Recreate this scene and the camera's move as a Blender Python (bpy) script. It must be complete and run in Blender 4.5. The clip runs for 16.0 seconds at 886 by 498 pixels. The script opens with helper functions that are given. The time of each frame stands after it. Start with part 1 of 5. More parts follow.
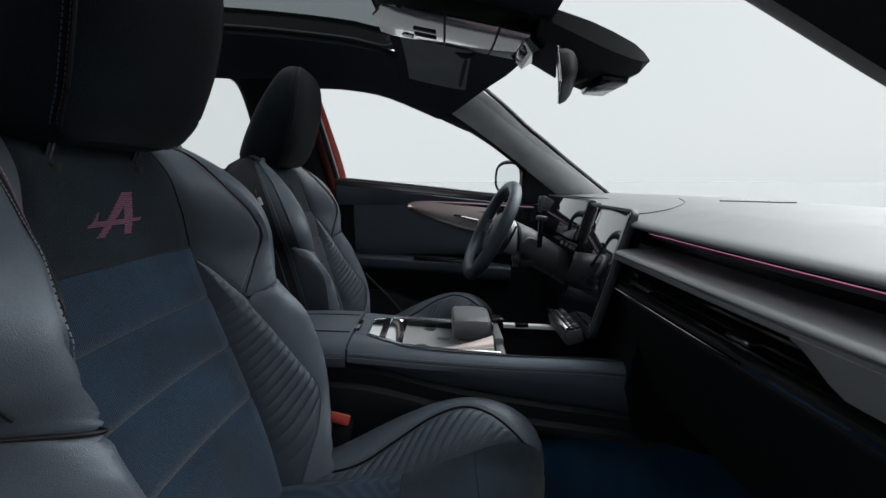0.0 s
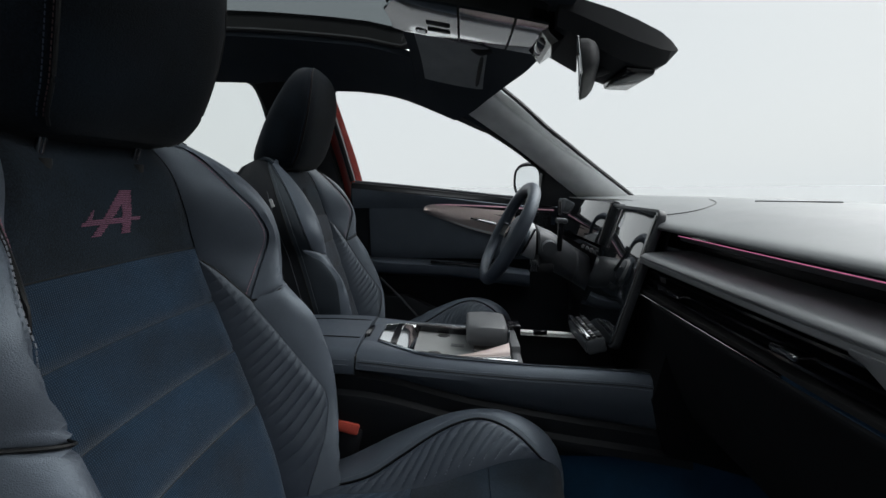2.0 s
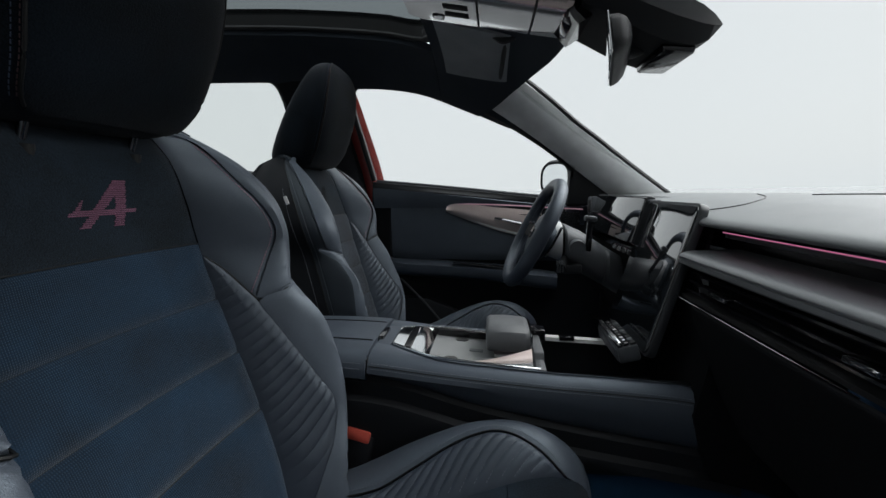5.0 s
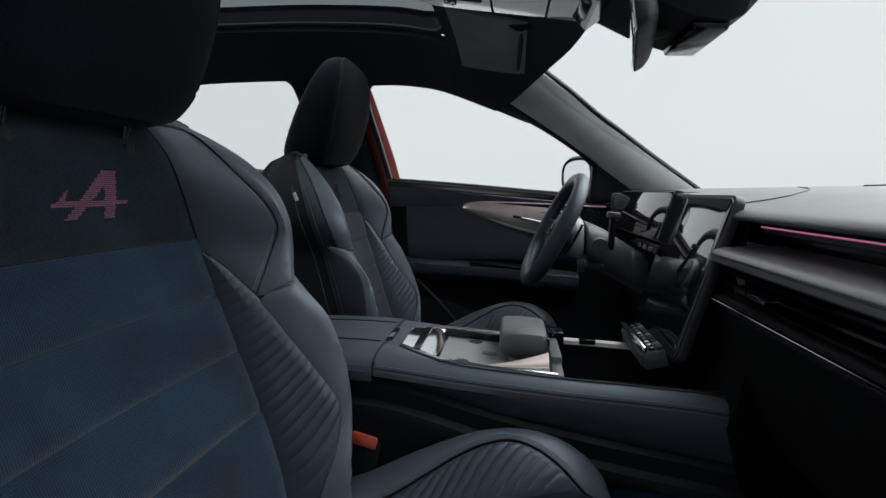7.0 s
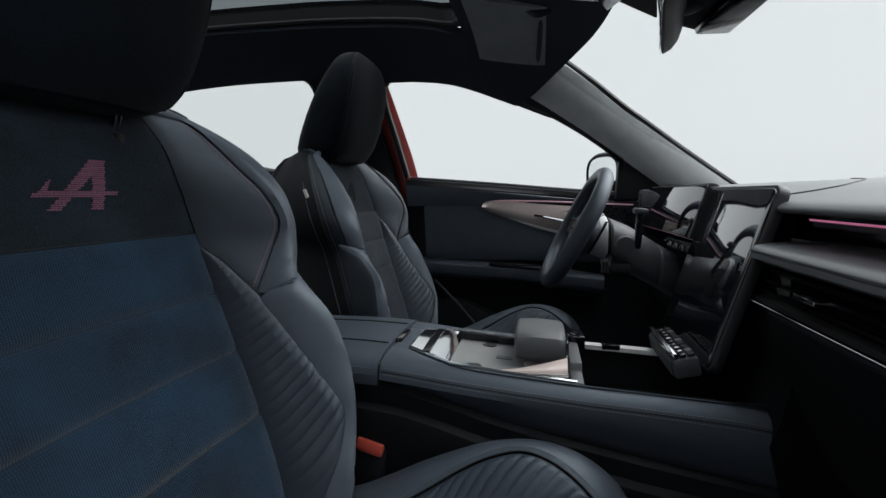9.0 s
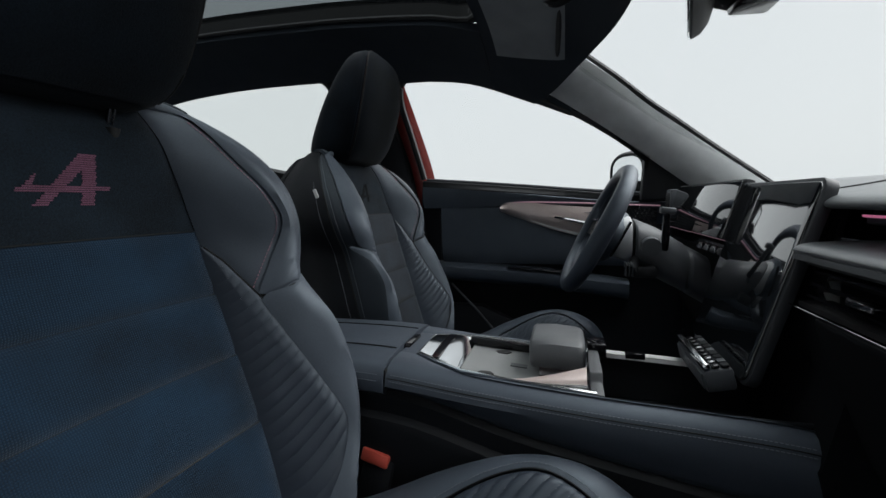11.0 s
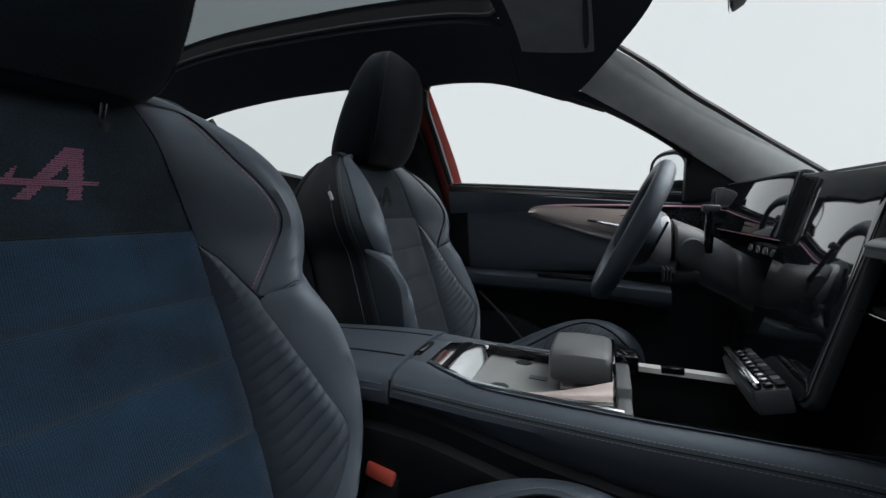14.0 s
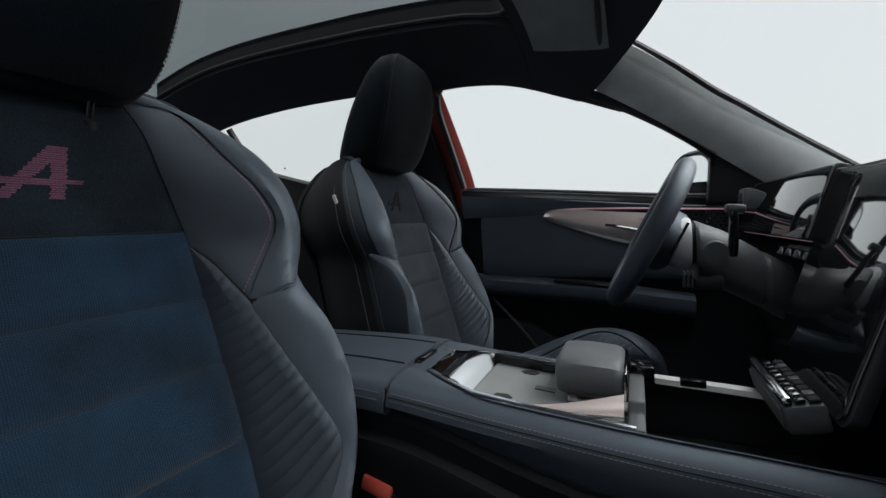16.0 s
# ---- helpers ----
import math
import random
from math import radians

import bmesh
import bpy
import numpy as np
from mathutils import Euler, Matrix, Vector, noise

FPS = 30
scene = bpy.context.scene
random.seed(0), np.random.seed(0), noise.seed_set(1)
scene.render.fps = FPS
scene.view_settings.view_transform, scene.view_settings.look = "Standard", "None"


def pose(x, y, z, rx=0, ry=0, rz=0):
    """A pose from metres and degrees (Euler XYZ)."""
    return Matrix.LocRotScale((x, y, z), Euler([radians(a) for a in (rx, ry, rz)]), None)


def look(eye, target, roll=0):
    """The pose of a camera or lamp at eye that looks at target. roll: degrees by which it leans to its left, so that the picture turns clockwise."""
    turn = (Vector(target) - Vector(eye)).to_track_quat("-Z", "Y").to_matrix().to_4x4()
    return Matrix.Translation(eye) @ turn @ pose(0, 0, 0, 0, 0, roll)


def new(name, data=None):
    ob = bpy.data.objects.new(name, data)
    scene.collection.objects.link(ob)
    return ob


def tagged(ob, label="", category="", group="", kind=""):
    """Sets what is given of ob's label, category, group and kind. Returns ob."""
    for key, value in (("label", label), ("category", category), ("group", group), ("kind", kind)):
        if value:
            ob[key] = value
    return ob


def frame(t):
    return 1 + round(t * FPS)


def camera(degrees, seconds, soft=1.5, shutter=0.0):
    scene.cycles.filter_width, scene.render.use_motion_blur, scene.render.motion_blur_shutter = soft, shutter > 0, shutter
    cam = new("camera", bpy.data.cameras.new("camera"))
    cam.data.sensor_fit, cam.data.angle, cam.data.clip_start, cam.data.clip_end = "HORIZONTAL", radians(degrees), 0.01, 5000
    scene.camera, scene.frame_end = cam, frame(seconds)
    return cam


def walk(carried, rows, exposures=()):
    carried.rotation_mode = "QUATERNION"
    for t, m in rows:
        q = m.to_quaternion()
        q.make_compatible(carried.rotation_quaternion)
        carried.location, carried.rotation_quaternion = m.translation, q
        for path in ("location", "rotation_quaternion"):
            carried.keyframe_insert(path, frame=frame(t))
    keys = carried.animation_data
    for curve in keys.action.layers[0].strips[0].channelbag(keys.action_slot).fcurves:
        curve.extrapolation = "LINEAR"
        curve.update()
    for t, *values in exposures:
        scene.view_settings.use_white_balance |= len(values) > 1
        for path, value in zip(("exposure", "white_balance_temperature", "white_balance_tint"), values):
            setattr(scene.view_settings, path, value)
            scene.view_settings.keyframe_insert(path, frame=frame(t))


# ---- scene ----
cam = camera(93.7, 16.0)
METRES, EYE, TILT, LEAN, TURN = 0.33, 1.08, -9.3, 0.0, 0.0
SIDE = -0.843  # the first eye's distance from the car's middle line
ROWS = [
    (0.0, 0.0, 0.0, 0.0, 0.0, 0.0, -0.0),
    (0.5, 0.0065, 0.0228, -0.0026, 0.66, 0.21, -0.07),
    (1.0, 0.0147, 0.0489, -0.0068, 1.41, 0.41, -0.08),
    (1.5, 0.0243, 0.077, -0.011, 2.11, 0.59, -0.13),
    (2.0, 0.036, 0.1082, -0.0166, 2.75, 0.77, -0.17),
    (2.5, 0.048, 0.1367, -0.021, 3.31, 0.88, -0.19),
    (3.0, 0.0583, 0.1665, -0.0266, 3.92, 1.0, -0.23),
    (3.5, 0.067, 0.193, -0.0315, 4.6, 1.09, -0.27),
    (4.0, 0.0742, 0.2166, -0.0361, 5.31, 1.15, -0.32),
    (6.5, 0.1174, 0.3491, -0.0617, 8.86, 1.44, -0.52),
    (7.0, 0.1307, 0.3857, -0.0682, 9.69, 1.49, -0.56),
    (7.5, 0.142, 0.4142, -0.0742, 10.46, 1.56, -0.6),
    (8.0, 0.1555, 0.4488, -0.0813, 11.39, 1.64, -0.63),
    (8.5, 0.1682, 0.4833, -0.0887, 12.3, 1.77, -0.68),
    (9.0, 0.1808, 0.5177, -0.0949, 13.2, 1.9, -0.74),
    (11.5, 0.2277, 0.6658, -0.1181, 17.27, 2.79, -0.98),
    (12.0, 0.2452, 0.6974, -0.1256, 18.28, 3.02, -0.99),
    (12.5, 0.2575, 0.7261, -0.1316, 19.13, 3.21, -1.03),
    (13.0, 0.2689, 0.7557, -0.1373, 20.04, 3.4, -1.08),
    (13.5, 0.279, 0.7787, -0.1413, 20.87, 3.62, -1.12),
    (14.0, 0.2912, 0.806, -0.1455, 21.7, 3.88, -1.17),
    (14.5, 0.3037, 0.8339, -0.1503, 22.43, 4.18, -1.2),
    (15.0, 0.3164, 0.8613, -0.1556, 23.28, 4.5, -1.23),
    (15.5, 0.3291, 0.8849, -0.1592, 23.99, 4.73, -1.27),
    (16.0, 0.3454, 0.9214, -0.165, 24.79, 5.03, -1.3),
]
walk(cam, [(t, pose(0, SIDE, EYE, TILT, LEAN, TURN) @ pose(METRES * x, METRES * y, METRES * z, 90 + pitch, roll, yaw)) for t, x, y, z, yaw, pitch, roll in ROWS])

# ---- world and light: thick fog, even white daylight ----
world = bpy.data.worlds.new("fog_sky")
scene.world = world
world.use_nodes = True
wn, wl = world.node_tree.nodes, world.node_tree.links
wn.clear()
w_out = wn.new("ShaderNodeOutputWorld")
w_bg = wn.new("ShaderNodeBackground")
w_sky = wn.new("ShaderNodeTexSky")
w_sky.sky_type, w_sky.sun_disc = "NISHITA", False
w_sky.sun_elevation, w_sky.sun_rotation, w_sky.dust_density = radians(38), radians(67), 6.0
w_dim = wn.new("ShaderNodeVectorMath")
w_dim.operation = "SCALE"
w_dim.inputs["Scale"].default_value = 0.10
w_mix = wn.new("ShaderNodeMixRGB")
w_mix.inputs["Fac"].default_value = 0.90
w_mix.inputs["Color2"].default_value = (1.52, 1.60, 1.64, 1)
# an overcast sky is brighter overhead than along the horizon
w_tc, w_sep, w_up = wn.new("ShaderNodeTexCoord"), wn.new("ShaderNodeSeparateXYZ"), wn.new("ShaderNodeMapRange")
w_up.interpolation_type = "SMOOTHSTEP"
w_up.inputs["From Min"].default_value, w_up.inputs["From Max"].default_value = 0.38, 0.95
w_up.inputs["To Min"].default_value, w_up.inputs["To Max"].default_value = 1.0, 3.2
wl.new(w_tc.outputs["Generated"], w_sep.inputs[0])
wl.new(w_sep.outputs["Z"], w_up.inputs["Value"])
wl.new(w_up.outputs[0], w_bg.inputs["Strength"])
wl.new(w_sky.outputs[0], w_dim.inputs[0])
wl.new(w_dim.outputs[0], w_mix.inputs["Color1"])
wl.new(w_mix.outputs[0], w_bg.inputs["Color"])
wl.new(w_bg.outputs[0], w_out.inputs[0])
sun = new("sun", bpy.data.lights.new("sun", "SUN"))
sun.data.energy, sun.data.angle, sun.data.color = 5.0, radians(60), (0.97, 0.99, 1.0)
sun.matrix_world = look((3.6, 1.5, 4.1), (0, 0, 1))


# ---- materials ----
def material(name, color, rough=0.5, metal=0.0, grain=0.0, scale=400.0, vary=0.25, sheen=0.0, spec=0.5, coat=0.0, bump_kind="noise", emit=0.0, cool=False):
    m = bpy.data.materials.new(name)
    m.use_nodes = True
    n, l = m.node_tree.nodes, m.node_tree.links
    b = n["Principled BSDF"]
    b.inputs["Roughness"].default_value = rough
    b.inputs["Metallic"].default_value = metal
    b.inputs["Specular IOR Level"].default_value = spec
    b.inputs["Sheen Weight"].default_value = sheen
    if cool:
        b.inputs["Specular Tint"].default_value = (0.78, 0.90, 1.0, 1)
    b.inputs["Coat Weight"].default_value = coat
    b.inputs["Coat Roughness"].default_value = 0.05
    tc = n.new("ShaderNodeTexCoord")
    wear = n.new("ShaderNodeTexNoise")
    wear.inputs["Scale"].default_value, wear.inputs["Detail"].default_value = 14.0, 6.0
    l.new(tc.outputs["Object"], wear.inputs["Vector"])
    fine = n.new("ShaderNodeTexNoise")
    fine.inputs["Scale"].default_value, fine.inputs["Detail"].default_value = scale, 3.0
    l.new(tc.outputs["Object"], fine.inputs["Vector"])
    add = n.new("ShaderNodeMath")
    add.operation = "ADD"
    l.new(wear.outputs["Fac"], add.inputs[0])
    l.new(fine.outputs["Fac"], add.inputs[1])
    ramp = n.new("ShaderNodeMapRange")
    ramp.inputs["From Min"].default_value, ramp.inputs["From Max"].default_value = 0.6, 1.4
    ramp.inputs["To Min"].default_value, ramp.inputs["To Max"].default_value = 1 - vary, 1 + vary
    l.new(add.outputs[0], ramp.inputs["Value"])
    tint = n.new("ShaderNodeVectorMath")
    tint.operation = "SCALE"
    tint.inputs[0].default_value = color
    l.new(ramp.outputs[0], tint.inputs["Scale"])
    l.new(tint.outputs[0], b.inputs["Base Color"])
    rr = n.new("ShaderNodeMapRange")
    rr.inputs["To Min"].default_value, rr.inputs["To Max"].default_value = max(0.02, rough * 0.85), min(1, rough * 1.15)
    l.new(wear.outputs["Fac"], rr.inputs["Value"])
    l.new(rr.outputs[0], b.inputs["Roughness"])
    if emit:
        b.inputs["Emission Color"].default_value = (*color, 1)
        b.inputs["Emission Strength"].default_value = emit
    if grain:
        bump = n.new("ShaderNodeBump")
        bump.inputs["Strength"].default_value, bump.inputs["Distance"].default_value = grain, 0.001
        if bump_kind == "cells":
            v = n.new("ShaderNodeTexVoronoi")
            v.inputs["Scale"].default_value = scale
            v.feature = "DISTANCE_TO_EDGE"
            l.new(tc.outputs["Object"], v.inputs["Vector"])
            l.new(v.outputs["Distance"], bump.inputs["Height"])
        elif bump_kind == "weave":
            w1, w2 = n.new("ShaderNodeTexWave"), n.new("ShaderNodeTexWave")
            for w, d in ((w1, "Y"), (w2, "Z")):
                w.bands_direction = d
                w.inputs["Scale"].default_value, w.inputs["Distortion"].default_value = scale / 6.3, 0.4
                l.new(tc.outputs["Object"], w.inputs["Vector"])
            mul = n.new("ShaderNodeMath")
            mul.operation = "MULTIPLY"
            l.new(w1.outputs["Fac"], mul.inputs[0])
            l.new(w2.outputs["Fac"], mul.inputs[1])
            l.new(mul.outputs[0], bump.inputs["Height"])
            dot = n.new("ShaderNodeMapRange")
            dot.inputs["To Min"].default_value, dot.inputs["To Max"].default_value = 0.82, 1.36
            l.new(mul.outputs[0], dot.inputs["Value"])
            both = n.new("ShaderNodeMath")
            both.operation = "MULTIPLY"
            l.new(dot.outputs[0], both.inputs[0])
            l.new(ramp.outputs[0], both.inputs[1])
            l.new(both.outputs[0], tint.inputs["Scale"])
        else:
            l.new(fine.outputs["Fac"], bump.inputs["Height"])
        l.new(bump.outputs[0], b.inputs["Normal"])
    return m


def glass(name, tint, gloss=0.02):
    m = bpy.data.materials.new(name)
    m.use_nodes = True
    n, l = m.node_tree.nodes, m.node_tree.links
    n.clear()
    o, mix, tr, gl = (n.new("ShaderNode" + k) for k in ("OutputMaterial", "MixShader", "BsdfTransparent", "BsdfGlossy"))
    tr.inputs[0].default_value = (*tint, 1)
    gl.inputs["Roughness"].default_value = 0.01
    mix.inputs[0].default_value = gloss
    l.new(tr.outputs[0], mix.inputs[1])
    l.new(gl.outputs[0], mix.inputs[2])
    l.new(mix.outputs[0], o.inputs[0])
    return m


LEATHER = material("black_leather", (0.053, 0.063, 0.079), 0.40, grain=0.32, scale=800, bump_kind="cells", vary=0.25, spec=0.65, cool=True)
LEATHER_SOFT = material("soft_black_leather", (0.015, 0.019, 0.028), 0.46, grain=0.35, scale=800, bump_kind="cells", vary=0.25, spec=0.75, cool=True)
CONSOLE_SKIN = material("console_leather", (0.048, 0.057, 0.072), 0.40, grain=0.3, scale=800, bump_kind="cells", vary=0.2, spec=0.5, cool=True)
PALM = material("grey_palm_leather", (0.085, 0.089, 0.094), 0.48, grain=0.3, scale=800, bump_kind="cells", vary=0.15)
# the dash's lower half lies in shade; its darkness is in this colour
SHADE_BLACK = material("shade_black_skin", (0.004, 0.0045, 0.0055), 0.9, grain=0.3, scale=900, vary=0.3, spec=0.12)
PILLAR_DARK = material("mid_grey_trim", (0.15, 0.155, 0.16), 0.6, grain=0.3, scale=900, vary=0.2)
SHELF = material("slate_satin_skin", (0.105, 0.11, 0.115), 0.32, grain=0.25, scale=900, vary=0.12, spec=0.7)
VISOR = material("dark_visor_cloth", (0.23, 0.24, 0.255), 0.9, grain=0.3, scale=1200, vary=0.2, spec=0.2)
SUEDE = material("black_suede", (0.008, 0.013, 0.019), 0.95, grain=0.6, scale=600, vary=0.9, sheen=0.09, spec=0.12)
# black suede darkened for the headrests' shade under the roof
HEAD_SUEDE = material("shaded_black_suede", (0.0038, 0.0062, 0.0095), 0.95, grain=0.6, scale=600, vary=0.9, sheen=0.04, spec=0.10)
CHARCOAL = material("charcoal_suede", (0.019, 0.024, 0.031), 0.95, grain=0.6, scale=600, vary=0.7, sheen=0.10, spec=0.12)
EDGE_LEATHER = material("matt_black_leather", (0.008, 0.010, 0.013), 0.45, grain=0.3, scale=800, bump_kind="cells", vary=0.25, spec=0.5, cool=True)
MIRROR_CHROME = material("polished_dark_chrome", (0.60, 0.61, 0.62), 0.07, metal=1.0, vary=0.06)
FABRIC = material("navy_woven_fabric", (0.0055, 0.0165, 0.032), 0.95, grain=0.45, scale=900, vary=0.8, sheen=0.20, spec=0.12, bump_kind="weave")
SHELL = material("black_seat_back_cloth", (0.006, 0.007, 0.009), 0.85, grain=0.4, scale=900, vary=0.3, spec=0.2)
THREAD = material("grey_thread", (0.13, 0.145, 0.17), 0.7, vary=0.2)
THREAD_DARK = material("charcoal_thread", (0.13, 0.14, 0.16), 0.7, vary=0.2)
THREAD_PINK = material("dull_pink_thread", (0.30, 0.15, 0.19), 0.7, vary=0.2)
THREAD_BLUE = material("blue_thread", (0.012, 0.022, 0.045), 0.7, vary=0.2)
THREAD_RED = material("red_thread", (0.045, 0.02, 0.022), 0.7, vary=0.2)
PIPING = material("black_piping", (0.004, 0.0045, 0.005), 0.6, spec=0.25)
LOGO = material("pink_embroidery", (0.21, 0.085, 0.14), 0.7, grain=0.8, scale=1600, vary=0.5, bump_kind="weave")
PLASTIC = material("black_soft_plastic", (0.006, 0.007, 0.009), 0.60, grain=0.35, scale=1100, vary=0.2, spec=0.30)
PLASTIC_GREY = material("dark_grey_plastic", (0.045, 0.050, 0.056), 0.42, grain=0.3, scale=1000, vary=0.2)
FRAME_GREY = material("charcoal_frame", (0.013, 0.015, 0.018), 0.45, grain=0.2, scale=1000, vary=0.2)
DASH_PAD = material("dark_dash_pad", (0.090, 0.096, 0.098), 0.44, grain=0.15, scale=900, vary=0.12, bump_kind="cells", spec=0.5)
GLOSS = material("piano_black", (0.004, 0.004, 0.005), 0.09, vary=0.1)
SCREEN = material("black_screen_glass", (0.004, 0.005, 0.006), 0.04, vary=0.1, spec=1.0, coat=1.0)
CHROME = material("satin_chrome", (0.80, 0.81, 0.82), 0.17, metal=1.0, vary=0.05)
SATIN = material("satin_silver", (0.66, 0.66, 0.65), 0.45, metal=0.7, vary=0.06)
CHROME_DARK = material("smoked_chrome", (0.30, 0.30, 0.31), 0.12, metal=1.0, vary=0.08)
COPPER = material("brushed_rose_metal", (0.62, 0.52, 0.49), 0.38, metal=0.6, vary=0.06, scale=300)
PINK_LIGHT = material("pink_ambient_light", (0.62, 0.19, 0.34), 0.4, emit=0.50)
PINK_PALE = material("pale_pink_light", (0.55, 0.33, 0.40), 0.4, emit=0.30)
CARPET = material("dark_blue_carpet", (0.008, 0.036, 0.078), 1.0, grain=1.0, scale=900, vary=0.5, sheen=0.08, spec=0.1)
HEADLINER = material("black_headliner_cloth", (0.027, 0.033, 0.042), 0.95, grain=0.3, scale=1200, vary=0.2, spec=0.15)
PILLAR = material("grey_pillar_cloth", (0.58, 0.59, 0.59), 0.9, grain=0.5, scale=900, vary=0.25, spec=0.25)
RED_PAINT = material("orange_red_paint", (0.27, 0.034, 0.026), 0.25, vary=0.1, coat=0.8)
BUCKLE_RED = material("red_button_plastic", (0.62, 0.10, 0.07), 0.35, vary=0.1)
SHROUD = material("pale_grey_shroud", (0.36, 0.37, 0.38), 0.5, grain=0.3, scale=1000, vary=0.12)
SHROUD_DARK = material("dark_grey_shroud", (0.06, 0.064, 0.07), 0.5, grain=0.3, scale=1000, vary=0.12)
WALL = material("grey_block_wall", (0.25, 0.255, 0.26), 0.9, grain=0.6, scale=60, vary=0.3)
RUBBER = material("black_rubber", (0.01, 0.01, 0.011), 0.6, vary=0.2)
MAT_GREY = material("grey_rubber_tray", (0.19, 0.195, 0.195), 0.6, grain=0.3, scale=700, vary=0.2)
MIRROR = material("mirror_glass", (0.85, 0.87, 0.88), 0.01, metal=1.0, vary=0.01)
WHITE_MARK = material("pale_print", (0.5, 0.5, 0.5), 0.6)
GROUND_MAT = material("fog_pale_gravel", (0.275, 0.28, 0.28), 0.9, grain=0.5, scale=30, vary=0.12)
DARK_DISC = material("dark_bounce_disc", (0.055, 0.055, 0.056), 0.85, grain=0.6, scale=120, vary=0.3)
LEAF = material("dull_green_leaf", (0.11, 0.12, 0.105), 0.8, vary=0.4)
BARK = material("dark_bark", (0.05, 0.045, 0.04), 0.9, vary=0.4)
CLEAR = glass("clear_glass", (0.735, 0.74, 0.74))
TINTED = glass("tinted_rear_glass", (0.69, 0.70, 0.695))
SMOKED = glass("smoked_roof_glass", (0.325, 0.345, 0.35))


# ---- building helpers ----
ORG = {}


def thing(name, loc, label, category, group=""):
    ob = new(name)
    ob.location = loc
    ob.empty_display_size = 0.05
    ORG[ob.name] = Vector(loc)
    return tagged(ob, label, category, group)


def part(name, bm, mat, parent=None, label="", sharp=0.7):
    """Links a bmesh given in world metres as one mesh, under a thing or a part."""
    if parent is not None:
        bmesh.ops.translate(bm, verts=bm.verts, vec=-ORG[parent.name])
    bmesh.ops.recalc_face_normals(bm, faces=bm.faces)
    for f in bm.faces:
        f.smooth = True
    for e in bm.edges:
        if len(e.link_faces) == 2 and e.calc_face_angle(0) > sharp:
            e.smooth = False
    me = bpy.data.meshes.new(name)
    bm.to_mesh(me)
    bm.free()
    me.materials.append(mat)
    ob = new(name, me)
    if parent is not None:
        ob.parent = parent
        ORG[ob.name] = ORG[parent.name]
    if label:
        ob["label"] = label
    return ob


def fixed(name, bm, mat, label, category="", sharp=0.7):
    """A piece of the setting."""
    ob = part(name, bm, mat, sharp=sharp)
    ORG[ob.name] = Vector((0, 0, 0))
    return tagged(ob, label, category or name.split("_")[0], "", "structure")


def mesh():
    return bmesh.new()


def box(x0, x1, y0, y1, z0, z1, bev=0.004, seg=2, bm=None, turn=None):
    b = mesh()
    bmesh.ops.create_cube(b, size=1)
    bmesh.ops.scale(b, verts=b.verts, vec=(x1 - x0, y1 - y0, z1 - z0))
    if bev:
        bmesh.ops.bevel(b, geom=b.edges[:], offset=bev, segments=seg, profile=0.5, affect="EDGES")
    if turn is not None:
        bmesh.ops.transform(b, matrix=turn, verts=b.verts)
    bmesh.ops.translate(b, verts=b.verts, vec=((x0 + x1) / 2, (y0 + y1) / 2, (z0 + z1) / 2))
    return merge(bm, b)


def merge(bm, b):
    if bm is None:
        return b
    me = bpy.data.meshes.new("tmp")
    b.to_mesh(me)
    b.free()
    bm.from_mesh(me)
    bpy.data.meshes.remove(me)
    return bm


def loft(rings, closed=True, cap=True, bm=None):
    """A skin through rings of points, each with the same count."""
    b = bm or mesh()
    vs = [[b.verts.new(p) for p in r] for r in rings]
    n = len(rings[0])
    for r0, r1 in zip(vs, vs[1:]):
        for i in range(n if closed else n - 1):
            j = (i + 1) % n
            b.faces.new((r0[i], r0[j], r1[j], r1[i]))
    if cap and closed:
        b.faces.new(vs[0])
        b.faces.new(vs[-1])
    return b


def sheet(rows, thick=0.0, bm=None):
    """A grid of points as a surface, with thickness."""
    b = loft(rows, closed=False, cap=False)
    if thick:
        bmesh.ops.recalc_face_normals(b, faces=b.faces)
        bmesh.ops.solidify(b, geom=b.faces[:], thickness=thick)
    return merge(bm, b)


def prism(poly, axis, a, b_, bev=0.0, bm=None, seg=2):
    """A polygon in the two other axes, drawn out along axis from a to b_."""
    def place(p, q):
        return {"x": (q, p[0], p[1]), "y": (p[0], q, p[1]), "z": (p[0], p[1], q)}[axis]
    b = loft([[place(p, a) for p in poly], [place(p, b_) for p in poly]])
    if bev:
        bmesh.ops.recalc_face_normals(b, faces=b.faces)
        bmesh.ops.bevel(b, geom=b.edges[:], offset=bev, segments=seg, profile=0.5, affect="EDGES")
    return merge(bm, b)


def spl(pts, n=8, closed=False):
    """A smooth line through points."""
    pts = [Vector(p) for p in pts]
    out = []
    m = len(pts)
    for i in range(m if closed else m - 1):
        if closed:
            p0, p1, p2, p3 = (pts[(i + k) % m] for k in (-1, 0, 1, 2))
        else:
            p1, p2 = pts[i], pts[i + 1]
            p0 = pts[i - 1] if i else 2 * p1 - p2
            p3 = pts[i + 2] if i + 2 < m else 2 * p2 - p1
        for k in range(n):
            t = k / n
            out.append(0.5 * (2 * p1 + (p2 - p0) * t + (2 * p0 - 5 * p1 + 4 * p2 - p3) * t * t + (3 * p1 - p0 - 3 * p2 + p3) * t ** 3))
    if not closed:
        out.append(pts[-1])
    return out


